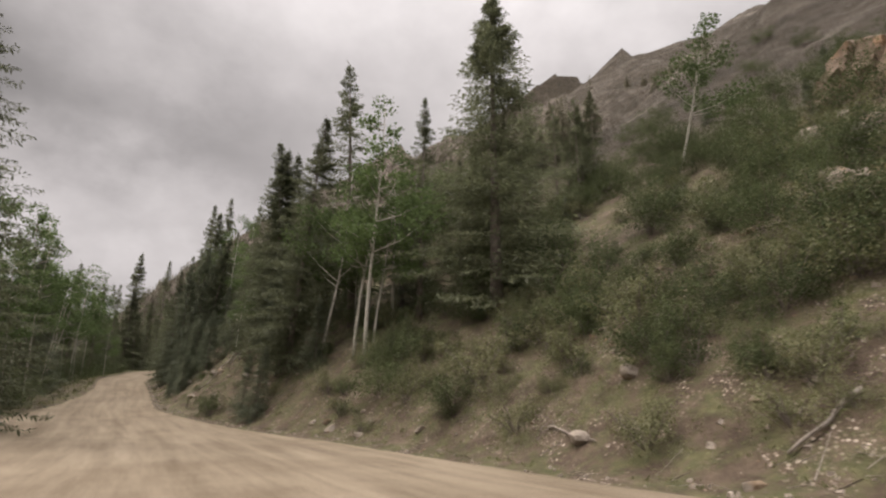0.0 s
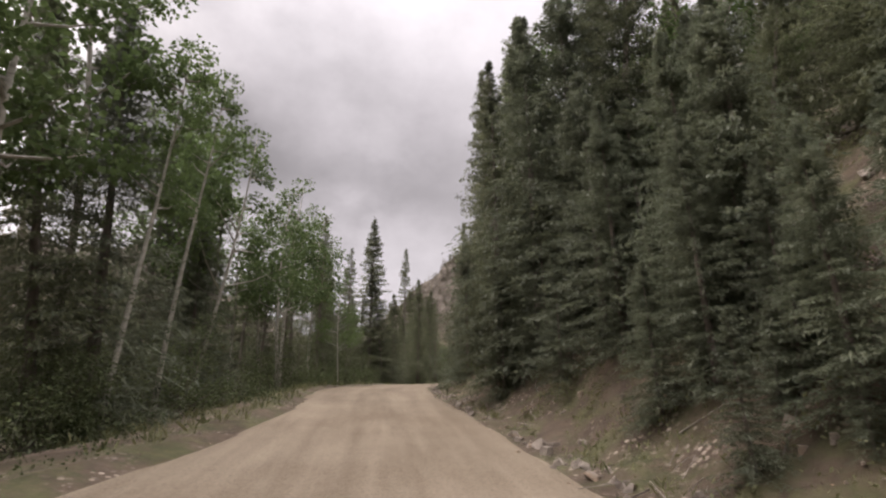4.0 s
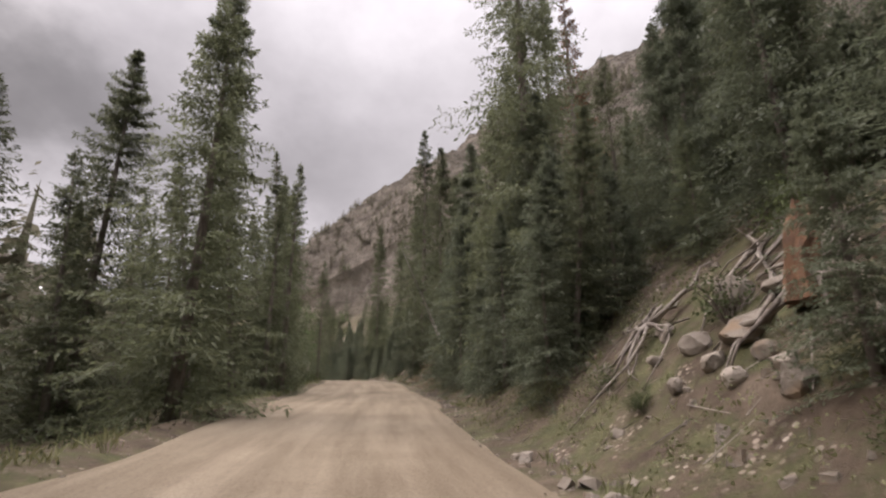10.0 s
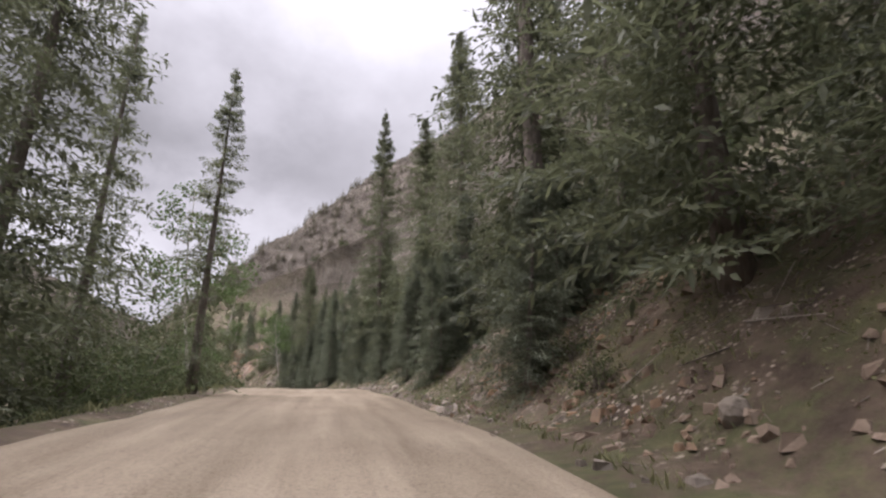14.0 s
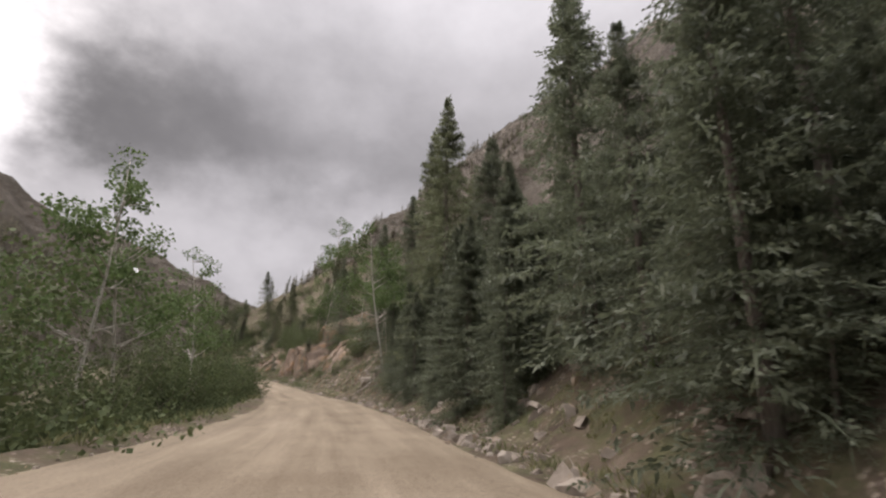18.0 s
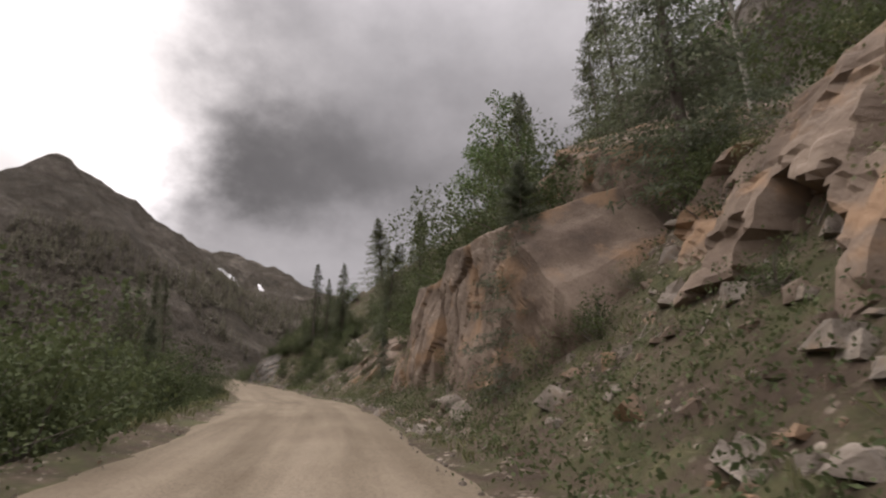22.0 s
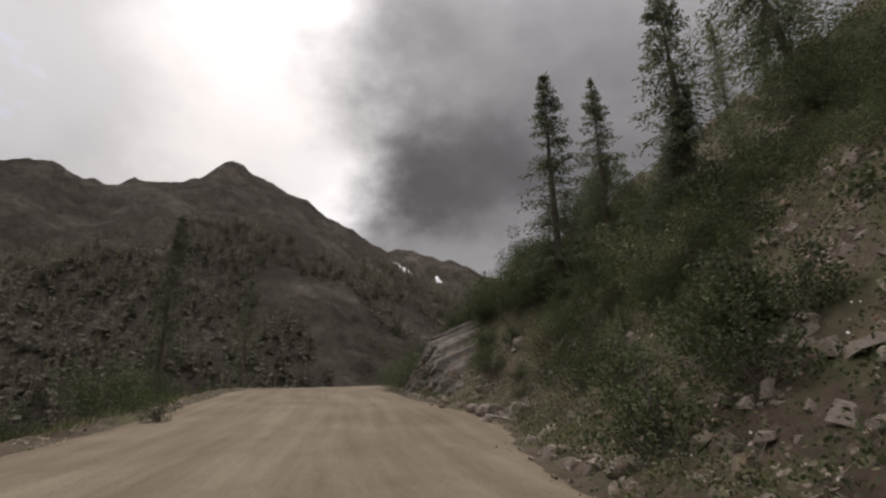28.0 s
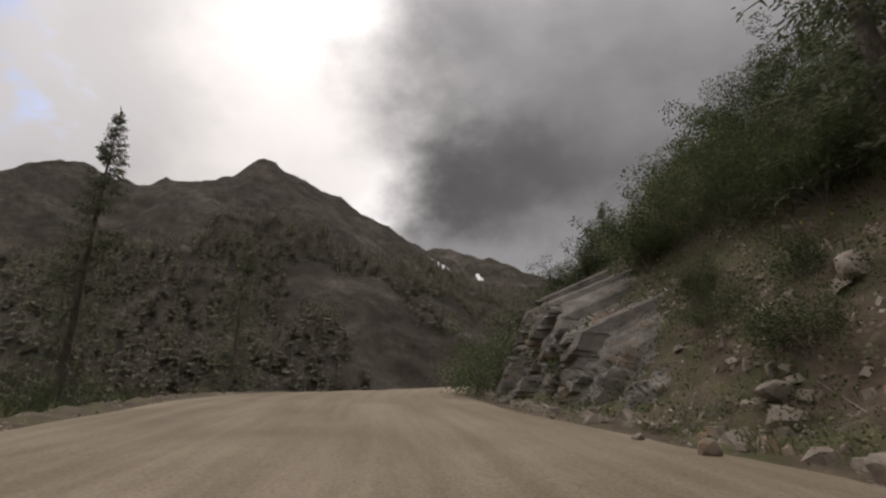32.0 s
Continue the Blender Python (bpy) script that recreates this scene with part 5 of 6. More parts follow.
stand("s9", -11.5, 137.0, 1.8, 5)
stand("s9", -11.1, 135.5, 1.5, 17)
stand("s9", -3.4, 110.9, 3.5, 11, 4, -27)
stand("s12", -2.8, 109.5, 5.9, 88, 7, -34)
stand("s12", -2.6, 107.9, 4.8, 237, 8, -45)
stand("s9", -3.5, 108.7, 2.0, 184)
stand("s9", -3.2, 107.7, 2.0, 211, 4, -45)
stand("s9", -6.3, 120.8, 2.2, 26, 6, -27)
stand("a7", -41.7, 215.9, 21.5, 298, 7, 9)
stand("b4", -43.1, 240.5, 2.5, 215)
stand("b4", -46.8, 214.6, 2.5, 304)
stand("b4", -43.8, 215.5, 2.5, 264)
stand("b4", -71.6, 230.3, 2.7, 39)
stand("b4", -71.3, 235.9, 3.2, 259)
stand("b1", -79.4, 242.9, 1.7, 324)
stand("b1", -75.7, 244.6, 1.7, 350)
stand("b4", -69.5, 236.7, 2.9, 55)
stand("b4", -64.6, 225.1, 2.4, 154)
stand("b4", -62.4, 220.4, 2.4, 96)
stand("b1", 27.0, -29.6, 1.7, 269)
stand("b1", 29.7, -35.3, 1.8, 204)
stand("b1", 31.2, -42.0, 2.1, 182)
stand("b1", 29.6, -52.7, 2.0, 339)
stand("b1", 32.7, -58.9, 1.7, 161)
stand("b1", 27.5, -63.6, 1.7, 229)
stand("b1", 43.8, -46.6, 1.7, 97)
stand("b4", 55.3, -24.6, 2.5, 192)
stand("b1", 34.2, -51.9, 2.2, 243)
stand("b4", 76.6, -25.8, 2.5, 60)
stand("b4", 85.0, -28.1, 2.5, 0)
stand("b1", 25.7, -56.7, 1.2, 328)
stand("b1", 21.7, -40.2, 1.3, 280)
stand("b1", 25.0, -61.8, 0.9, 154)
stand("b4", -47.4, 240.5, 1.0, 5)
stand("b4", -28.8, 180.2, 2.2, 191)
stand("b1", -56.3, 234.7, 1.7, 18)
stand("s20", 2.0, 47.3, 29.9, 311, wide=0.61)
stand("s9", 0.4, 18.5, 2.5, 237, 5, -27)
stand("s12", 0.9, 17.9, 3.7, 6, 6, -34)
stand("s9", 0.3, 15.5, 1.4, 173, 6, -45)
stand("s12", 1.3, 16.0, 3.2, 58, 10, -45)
stand("s12", 0.8, 23.7, 7.0, 318)
stand("s16", 2.3, 53.2, 13.6, 130)
stand("s12", 1.7, 49.0, 6.9, 150, 6, -34)
stand("s9", 0.7, 44.6, 1.8, 223, 4, -45)
stand("s12", 1.7, 46.3, 5.7, 76, 8, -40)
stand("s9", 0.1, 42.8, 1.1, 183)
stand("s12", 2.3, 58.8, 14.3, 239)
stand("b4", -56.5, 221.8, 2.5, 133)
stand("s12", -39.9, 196.9, 6.2, 177, 12, -4)
stand("s9", 5.9, -20.0, 2.4, 314, 5, -27)
stand("s9", 6.5, -21.7, 2.3, 109, 9, -34)
stand("s9", 5.5, -18.6, 2.5, 271, 5, -27)
stand("s9", 5.9, -21.7, 1.3, 214, 4, -0)
stand("s9", 6.0, -22.9, 1.0, 48)
stand("s9", -0.2, 25.8, 4.0, 59)
stand("s9", -0.1, 22.7, 4.2, 351)
stand("s9", 0.1, 41.0, 4.6, 231)
stand("s9", 0.6, 33.9, 3.4, 101)
stand("s12", 1.9, 33.6, 6.3, 110, 5, -22)
stand("s12", -80.5, 243.7, 11.1, 274, 6, 20, wide=0.99)
stand("a7", -70.0, 233.6, 4.7, 292, 27, 2)
stand("a7", -69.6, 236.1, 6.1, 164, 28, -0)
stand("s12", -68.1, 229.1, 7.1, 67, 22, -4)
stand("n14", 1.9, 81.4, 26.8, 9)
stand("s20", 2.8, 74.9, 21.4, 122, wide=0.95)
stand("s16", 3.5, 70.8, 16.3, 175)


# ---- the forest behind them ----
def forest(t0, t1, side, near, deep, count, kinds, lo, hi, seed):
    """Trees at random on a stretch of slope, none nearer the road's edge than near."""
    rng = np.random.RandomState(seed)
    ok = np.where((LINE[:, 5] >= t0) & (LINE[:, 5] <= t1))[0]
    for n in range(count):
        i = rng.choice(ok)
        e = edge_right(np.array([i]))[0] if side > 0 else edge_left(np.array([i]))[0]
        s = side * (e + near + (deep - near) * rng.rand() ** 0.8)
        x, y = LINE[i, 0] + LINE[i, 4] * s, LINE[i, 1] - LINE[i, 3] * s
        _, q, _ = beside(np.array([x]), np.array([y]))
        if abs(q[0]) < e + near - 0.5:
            continue
        stand(kinds[rng.randint(len(kinds))], x, y, rng.uniform(lo, hi), rng.uniform(0, 360))


forest(-0.5, 6, -1, 5, 11, 6, ["s16", "s12", "a7", "n14"], 7, 14, 1)
forest(-0.5, 6, -1, 10, 18, 8, ["m15", "m11", "a7"], 7, 14, 21)
forest(6, 14.8, -1, 4.5, 10, 18, ["s16", "n14", "s12", "n10"], 8, 15, 2)
forest(6, 14.8, -1, 10, 18, 18, ["m15", "m11"], 9, 15, 22)
forest(14.8, 20, -1, 5, 20, 16, ["a7", "b4", "b4"], 2.5, 5, 3)
forest(20, 28, -1, 4, 14, 26, ["b4", "b1", "b1"], 1.2, 2.6, 4)
forest(-0.5, 2.2, 1, 4, 24, 34, ["b1", "b4", "b2", "b1"], 0.9, 2.4, 5)
forest(2.2, 6, 1, 4.5, 11, 16, ["s12", "s9", "a7", "s16"], 6, 12, 6)
forest(2.2, 6, 1, 10, 20, 20, ["m15", "m11", "a7"], 7, 13, 26)
forest(6, 14.8, 1, 4.0, 10, 26, ["s16", "s12", "s9", "n14"], 6, 13, 7)
forest(6, 14.8, 1, 9, 20, 46, ["m15", "m11", "m15"], 8, 14, 27)
forest(14.8, 20, 1, 4.0, 10, 16, ["s9", "n10", "s12"], 5, 9, 8)
forest(14.8, 20, 1, 8, 20, 44, ["m11", "g8", "g8", "m8"], 5, 9, 28)
forest(20, 26, 1, 11, 30, 24, ["m8", "m11", "a7"], 4, 7, 34)
forest(20, 24, 1, 9, 30, 34, ["m8", "b4", "b1", "b4"], 1.5, 4, 9)
forest(24, 33, 1, 9, 30, 34, ["m8", "b4", "b1", "b1"], 1.2, 3.0, 10)
forest(24, 26.6, 1, 5, 10, 12, ["b4", "b1", "a7"], 2, 3.5, 30)
forest(24, 33, 1, 2.5, 11, 56, ["b1", "b2", "b2"], 0.6, 1.3, 31)
forest(18, 24, 1, 3.5, 12, 30, ["b1", "b2", "b1"], 0.7, 1.7, 32)
forest(-0.8, 3, 1, 1.5, 16, 50, ["b1", "b2", "b2"], 0.6, 1.9, 33)
forest(0, 15, 1, 1.4, 9, 70, ["b2", "b3", "b3"], 0.5, 1.3, 11)
forest(15, 33, 1, 1.4, 10, 90, ["b2", "b3", "b3"], 0.4, 1.1, 12)

# boughs down to the road where the spruces crowd it, and the thicket on the outer edge
forest(-1.2, 2.0, 1, 4, 20, 46, ["b1", "b4", "b1"], 1.6, 3.0, 201)
forest(-0.9, 2.8, 1, 1.6, 22, 100, ["b5", "b5", "b1"], 0.9, 2.3, 211)
forest(-0.9, 2.2, 1, 0.9, 9, 90, ["b5"], 0.6, 1.7, 215)
forest(-0.8, 2.2, 1, 20, 42, 64, ["b4", "b4", "s9"], 2.0, 4.2, 216)
forest(30.3, 34.5, 1, 2.0, 10, 56, ["b1", "b4", "b5"], 1.0, 2.2, 217)
forest(8.6, 11.4, 1, 4.2, 10, 26, ["s9", "s12", "s16"], 4, 9, 212)
forest(3.2, 15, 1, 1.2, 6, 50, ["b5", "b3"], 0.5, 1.1, 213)
forest(20, 33, 1, 0.9, 7, 90, ["b5", "b5", "b2"], 0.5, 1.2, 214)
forest(4.4, 6.4, 1, 1.0, 4.5, 24, ["s9", "s12", "s9"], 2.6, 6.5, 202)
forest(6.9, 9.2, 1, 1.0, 4.5, 38, ["s9", "s12"], 2.4, 6.0, 203)
forest(11.3, 13.1, 1, 1.0, 4.5, 34, ["s9", "s12"], 2.4, 6.5, 204)
forest(14.9, 20.2, 1, 1.0, 5.0, 80, ["s9", "s12", "s9"], 2.2, 6.0, 205)
forest(15.5, 20.5, -1, 3.2, 7.5, 44, ["b4", "a7", "b4"], 2.6, 5.0, 206)
forest(20.2, 25.5, -1, 1.7, 5.5, 44, ["b4", "b1", "b4", "s9"], 2.0, 3.6, 207)
forest(28.3, 33.2, 1, 1.0, 10, 60, ["b1", "b2", "b2", "b4"], 0.7, 1.6, 210)
forest(25.5, 32, -1, 0.7, 4.0, 26, ["b1", "b4"], 1.0, 1.9, 208)
forest(-0.5, 5.5, -1, 2.6, 6.0, 22, ["b4", "b1"], 1.6, 3.0, 209)
forest(2.0, 4.2, 1, 12, 26, 26, ["m11", "m15"], 7, 12, 219)
forest(20, 24, 1, 15, 34, 26, ["m8", "m11"], 5, 9, 220)
forest(18.2, 20.2, 1, 1.2, 6.5, 44, ["s9", "s12"], 3.0, 7.0, 218)


def far_woods(name, label, count, area, seed, material, lo=7, hi=13, test=None, levels=9, arms=4, patch=-0.12):
    """Conifers on the mountain sides, too far and too many to count."""
    rng = np.random.RandomState(seed)
    x, y = rng.uniform(area[0], area[1], count), rng.uniform(area[2], area[3], count)
    _, s, _ = beside(x, y)
    z = land(x, y)
    keep = test(x, y, z, s) & (waves(x, y, 45, seed + 1) > patch)
    x, y, z = x[keep], y[keep], z[keep]
    n = len(x)
    h = rng.uniform(lo, hi, n)
    quads = []
    for k in range(levels):
        u = 0.08 + 0.9 * k / levels
        for a in range(arms if k < levels * 0.75 else 3):
            az = rng.uniform(0, 6.28, n)
            out = np.stack([np.cos(az), np.sin(az), np.full(n, -0.35)], 1)
            ln = h * 0.21 * (1 - u) * rng.uniform(0.7, 1.2, n) + 0.15
            base = np.stack([x, y, z + h * (u + rng.uniform(-0.03, 0.03, n))], 1)
            quads.append(blades(base, out, ln, ln * (0.42 if arms < 6 else 0.24), rng, 0.3))
    base = np.stack([x, y, z - 0.3], 1)
    quads.append(blades(base, np.tile([[0.0, 0.02, 1.0]], (n, 1)), h * 1.03, h * 0.03, rng, 0.3))
    v = np.concatenate(quads).reshape(-1, 3)
    ob = mesh_object(name, v, np.arange(len(v)).reshape(-1, 4), material)
    return tagged(ob, label, "forest", kind="stuff")


def seconds_at(x, y):
    return LINE[beside(x, y)[0], 5]


far_woods("forest_uphill", "dense dark spruce forest on the slope above the road", 6500, (-50, 75, -60, 230), 63, M_HAZED_FAR_WOOD, 7, 13,
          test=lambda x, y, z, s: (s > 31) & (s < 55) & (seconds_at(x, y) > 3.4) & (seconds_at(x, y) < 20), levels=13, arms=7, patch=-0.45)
far_woods("forest_downhill", "dark spruce forest below the road", 1500, (-60, 10, -80, 95), 64, M_HAZED_FAR_WOOD, 8, 15,
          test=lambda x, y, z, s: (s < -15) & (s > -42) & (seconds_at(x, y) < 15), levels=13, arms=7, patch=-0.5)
far_woods("far_woods_uphill", "dark conifers scattered over the rocky mountainside", 9000, (-130, 230, 40, 425), 61, M_HAZED_FAR_WOOD, 5, 9,
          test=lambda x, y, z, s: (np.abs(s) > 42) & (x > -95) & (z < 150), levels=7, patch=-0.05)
far_woods("far_woods_valley", "dark conifer forest on the far valley wall", 21000, (-300, -40, 40, 420), 62, M_HAZED_FAR_WOOD, 4, 7,
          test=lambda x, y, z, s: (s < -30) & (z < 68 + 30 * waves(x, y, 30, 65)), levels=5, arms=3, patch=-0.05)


# ---- stones, grass and dead wood on the banks ----
# a tree torn half out of the bank, leaning over the road
stand("lean", 2.09, 64.76, 9.8, 40, 28.5, -154, wide=0.9)
# talus below a bluff high on the first slope
strew(46, -0.4, 0.9, 9, 27, 0.35, 1.3, 94)


def dead_wood(name, label, x, y, count, reach, seed, trunk=0.0):
    """Bare crooked roots or branches that spread from one place down over the bank; trunk: height of a rotten stump over them."""
    rng = np.random.RandomState(seed)
    ob = new(name)
    ob.location = (x, y, height_at(x, y))
    lift = 0.55 if trunk else 0.25
    for n in range(count):
        a, ln = rng.uniform(0, 6.28), reach * rng.uniform(0.45, 1.0)
        pts = []
        for u in np.linspace(0, 1, 6):
            dx, dy = math.cos(a + 0.5 * math.sin(3 * u + n)) * ln * u, math.sin(a + 0.5 * math.sin(3 * u + n)) * ln * u
            g = height_at(x + dx, y + dy) - ob.location.z
            pts.append((dx, dy, g + lift * (1 - u) ** 1.5 + 0.04 + 0.14 * rng.rand() * (0 < u < 1)))
        r = (0.075 if trunk else 0.045) * rng.uniform(0.5, 1.2)
        mesh_object("root" if trunk else "branch", *tube(pts, [r * (1 - 0.14 * k) for k in range(6)], 6), M_DRY_WOOD if n % 3 else M_BARK, ob, smooth=True)
    if trunk:
        v, f = tube([(0.02 * k * k * 0.3, 0.01 * k, 0.15 + trunk * k / 6) for k in range(7)], [0.30, 0.25, 0.22, 0.21, 0.20, 0.19, 0.16], 14)
        v = [(a * (1 + 0.22 * math.sin(5 * math.atan2(b, a) + c)), b * (1 + 0.22 * math.sin(5 * math.atan2(b, a) + c)),
              c + (0.25 * math.sin(3.7 * math.atan2(b, a)) * rng.uniform(0.5, 1.2) if k >= len(v) - 14 else 0)) for k, (a, b, c) in enumerate(v)]
        mesh_object("stump_trunk", v, f, M_RUST, ob, "rusty orange rotten wood")
    return tagged(ob, label, "dead wood")


dead_wood("rotten_stump", "rotten rust-coloured stump with bare grey roots over stones", 1.5, 35.3, 14, 1.7, 121, 1.25)
dead_wood("dead_branches", "dark tangle of dead roots torn from the bank", 1.2, 38.6, 16, 1.9, 122)
dead_wood("dead_branches", "grey tangle of dead branches on the slope", 3.0, 36.8, 14, 2.0, 123)
dead_wood("dead_branches", "bleached tangle of dead branches across the talus", -51.6, 207.2, 16, 2.3, 124)
dead_wood("dead_branches", "bleached dead branches among the stones", -49.6, 205.0, 12, 1.7, 125)
dead_wood("dead_branches", "bare grey roots hanging over the bank", -65.9, 221.4, 10, 1.4, 126)
dead_wood("dead_branches", "grey dead branches on the brushy slope", 30.0, -55.0, 10, 2.2, 127)
dead_wood("dead_branches", "grey dead branches lying by the trees", 0.6, 7.6, 10, 1.5, 128)
for _x, _y, _w in ((1.25, 36.1, 0.85), (0.55, 34.7, 0.65), (1.9, 34.3, 0.5), (0.7, 36.2, 0.45), (0.5, 35.6, 0.35), (0.9, 35.5, 0.4), (0.35, 36.6, 0.4), (1.0, 36.9, 0.5),
                   (-67.3, 218.6, 1.05), (-66.0, 218.1, 0.85), (-49.5, 201.0, 0.6), (-49.2, 200.4, 0.35), (-48.0, 203.5, 0.9), (-50.7, 201.5, 0.4), (-20.9, 163.4, 0.4),
                   (-23.6, 166.6, 0.9), (-22.4, 161.4, 0.5), (-16.8, 153.2, 1.1), (-32.6, 178.0, 0.8), (-32.0, 177.0, 0.6), (-33.4, 179.4, 0.5)):
    boulder(_x, _y, _w)
log((-66.6, 217.4), (-65.2, 216.9), 0.06)
# a broad green bush on top of the cliff
for _st, _out, _up, _tall in ((309.0, 4.8, 3.7, 3.7), (305.0, 5.4, 4.3, 3.5), (307.2, 5.0, 4.2, 2.6), (312.0, 4.6, 2.6, 2.8)):
    _p = LINE[int(_st)]
    stand("b4", _p[0] + _p[4] * _out, _p[1] - _p[3] * _out, _tall, 40 * _st, z=_p[2] + _up)
strew(110, 0, 15, 0.6, 8, 0.18, 0.6, 91)
strew(60, 15, 24, 0.6, 10, 0.16, 0.5, 92)
strew(50, 24, 33, 0.6, 11, 0.18, 0.6, 93)
boulder(22.6, -60.8, 0.62)
boulder(17.8, -47.9, 0.43)
boulder(17.2, -46.8, 0.56)
boulder(39.0, -54.8, 1.24)
boulder(34.3, -61.1, 1.30)
boulder(34.3, -62.0, 0.83)
boulder(29.1, -64.1, 0.93)
boulder(41.6, -57.8, 1.45)
boulder(17.1, -45.8, 0.39)
boulder(16.5, -44.8, 0.51)
boulder(9.9, -31.0, 0.44)
boulder(12.1, -31.7, 0.82)
boulder(9.8, -27.5, 0.64)
boulder(12.1, -30.4, 0.54)
boulder(7.0, -22.8, 0.52)
boulder(14.5, -29.6, 0.76)
boulder(11.3, -36.2, 0.27)
boulder(9.4, -27.0, 0.66)
boulder(9.2, -26.2, 0.56)
boulder(8.1, -28.5, 0.55)
boulder(8.0, -26.1, 0.28)
boulder(6.8, -22.3, 0.68)
boulder(8.2, -23.7, 0.83)
boulder(9.2, -29.2, 0.30)
boulder(11.2, -27.7, 0.38)
boulder(9.6, -29.9, 0.20)
boulder(3.1, 32.3, 0.97)
boulder(0.8, 28.4, 0.19)
boulder(1.3, 38.1, 0.43)
boulder(-0.4, 31.5, 0.29)
boulder(1.8, 37.0, 0.89)
boulder(0.8, 35.1, 0.32)
boulder(1.9, 36.1, 0.48)
boulder(2.0, 64.1, 0.33)
boulder(1.5, 62.9, 0.41)
boulder(0.9, 72.9, 0.36)
boulder(3.0, 71.3, 0.62)
boulder(-17.7, 152.9, 0.98)
boulder(-19.3, 155.8, 0.31)
boulder(-22.5, 161.2, 0.41)
boulder(-20.7, 165.0, 0.46)
boulder(-20.3, 165.0, 0.41)
boulder(-41.5, 193.7, 1.3)
boulder(-23.4, 162.7, 0.23)
boulder(-23.6, 163.0, 0.19)
boulder(-24.2, 164.7, 0.33)
boulder(-19.9, 165.7, 0.45)
boulder(-49.7, 200.9, 0.38)
boulder(-49.6, 200.4, 0.23)
boulder(-50.6, 201.2, 0.31)
boulder(-50.1, 200.0, 0.40)
boulder(-51.6, 201.6, 0.30)
boulder(-50.7, 200.3, 0.21)
boulder(-51.1, 203.4, 0.23)
boulder(-49.9, 202.3, 0.36)
boulder(-49.0, 204.0, 0.66)
boulder(-49.7, 201.6, 0.26)
boulder(-68.5, 219.3, 0.73)
boulder(-61.7, 214.1, 0.26)
boulder(-66.3, 216.9, 0.40)
boulder(-70.1, 221.6, 0.48)
boulder(-69.6, 221.1, 0.64)
boulder(-71.2, 220.2, 0.23)
boulder(-70.1, 219.5, 0.31)
boulder(39.5, -60.0, 2.04)
boulder(40.2, -56.5, 1.78)
log((30.8, -54.0), (29.0, -55.4), 0.060)
log((22.5, -59.3), (22.7, -61.5), 0.050)
log((25.2, -66.7), (23.7, -66.2), 0.060)
log((26.7, -40.8), (30.4, -44.0), 0.050)
log((26.2, -46.1), (27.8, -45.0), 0.040)
log((10.4, -27.9), (11.8, -26.1), 0.060)
log((10.8, -26.6), (7.9, -28.7), 0.070)
log((9.2, -25.7), (7.9, -26.0), 0.040)
log((-0.4, 10.6), (0.2, 7.7), 0.070)
log((0.3, 8.6), (0.4, 7.9), 0.060)
log((-0.6, 29.3), (0.0, 28.2), 0.050)
log((-1.5, 28.9), (-0.9, 28.0), 0.040)
log((1.7, 36.1), (4.0, 38.8), 0.060)
log((4.4, 68.1), (5.7, 64.6), 0.140)
log((2.5, 70.1), (3.1, 68.9), 0.050)
log((1.0, 63.7), (1.2, 63.3), 0.040)
log((-16.9, 152.1), (-18.1, 150.0), 0.070)
log((-26.6, 179.4), (-23.6, 177.0), 0.040)
log((-17.9, 171.6), (-18.3, 167.5), 0.070)
log((-47.0, 197.9), (-46.9, 199.5), 0.050)
log((-54.1, 211.5), (-50.7, 207.1), 0.080)
log((-53.3, 211.0), (-49.4, 205.2), 0.090)
log((-54.3, 211.4), (-51.8, 208.3), 0.060)
log((-50.1, 202.3), (-50.0, 204.4), 0.050)
log((-49.8, 206.7), (-49.5, 205.4), 0.060)
log((-50.4, 200.5), (-49.8, 200.2), 0.050)
log((-53.3, 207.8), (-52.9, 209.0), 0.050)
log((-64.5, 224.0), (-64.7, 227.5), 0.030)
rubble("bank_rubble", "loose broken stones on the dirt bank", 2600, 0, 6, 0.0, 7, 0.03, 0.22, 71, M_ROCK)
rubble("bank_rubble", "loose broken stones on the dirt bank", 3600, 6, 15, 0.0, 7, 0.03, 0.26, 72, M_ROCK)
rubble("bank_rubble", "loose broken stones below the crags", 8000, 15, 24, 0.0, 9, 0.03, 0.36, 73, M_ROCK)
rubble("bank_rubble", "loose broken stones and talus on the bank", 9000, 24, 34, 0.2, 11, 0.03, 0.32, 74, M_ROCK)
rubble("bank_rubble", "tan scree sliding down the cut bank", 1900, 13.2, 15.3, 0.6, 6, 0.05, 0.30, 77, M_CLIFF)
rubble("bank_rubble", "tan blocks and scree on the slope below the bluff", 2600, 23.9, 28, 0.8, 9, 0.05, 0.32, 78, M_CLIFF)
rubble("bank_rubble", "orange-brown scree below the high bluff", 1400, -0.6, 0.9, 5, 24, 0.10, 0.55, 79, M_CLIFF)
rubble("bank_rubble", "broken tan rock and scree on the slope", 2400, 20.0, 22.8, 0.6, 9, 0.05, 0.30, 80, M_CLIFF)
rubble("verge_gravel", "small gravel along the edge of the road", 2600, 0, 34, -0.35, 0.8, 0.02, 0.10, 75, M_ROCK)
rubble("verge_gravel", "small gravel along the edge of the road", 1500, 0, 34, -0.35, 0.6, 0.02, 0.09, 76, M_ROCK, side=-1)

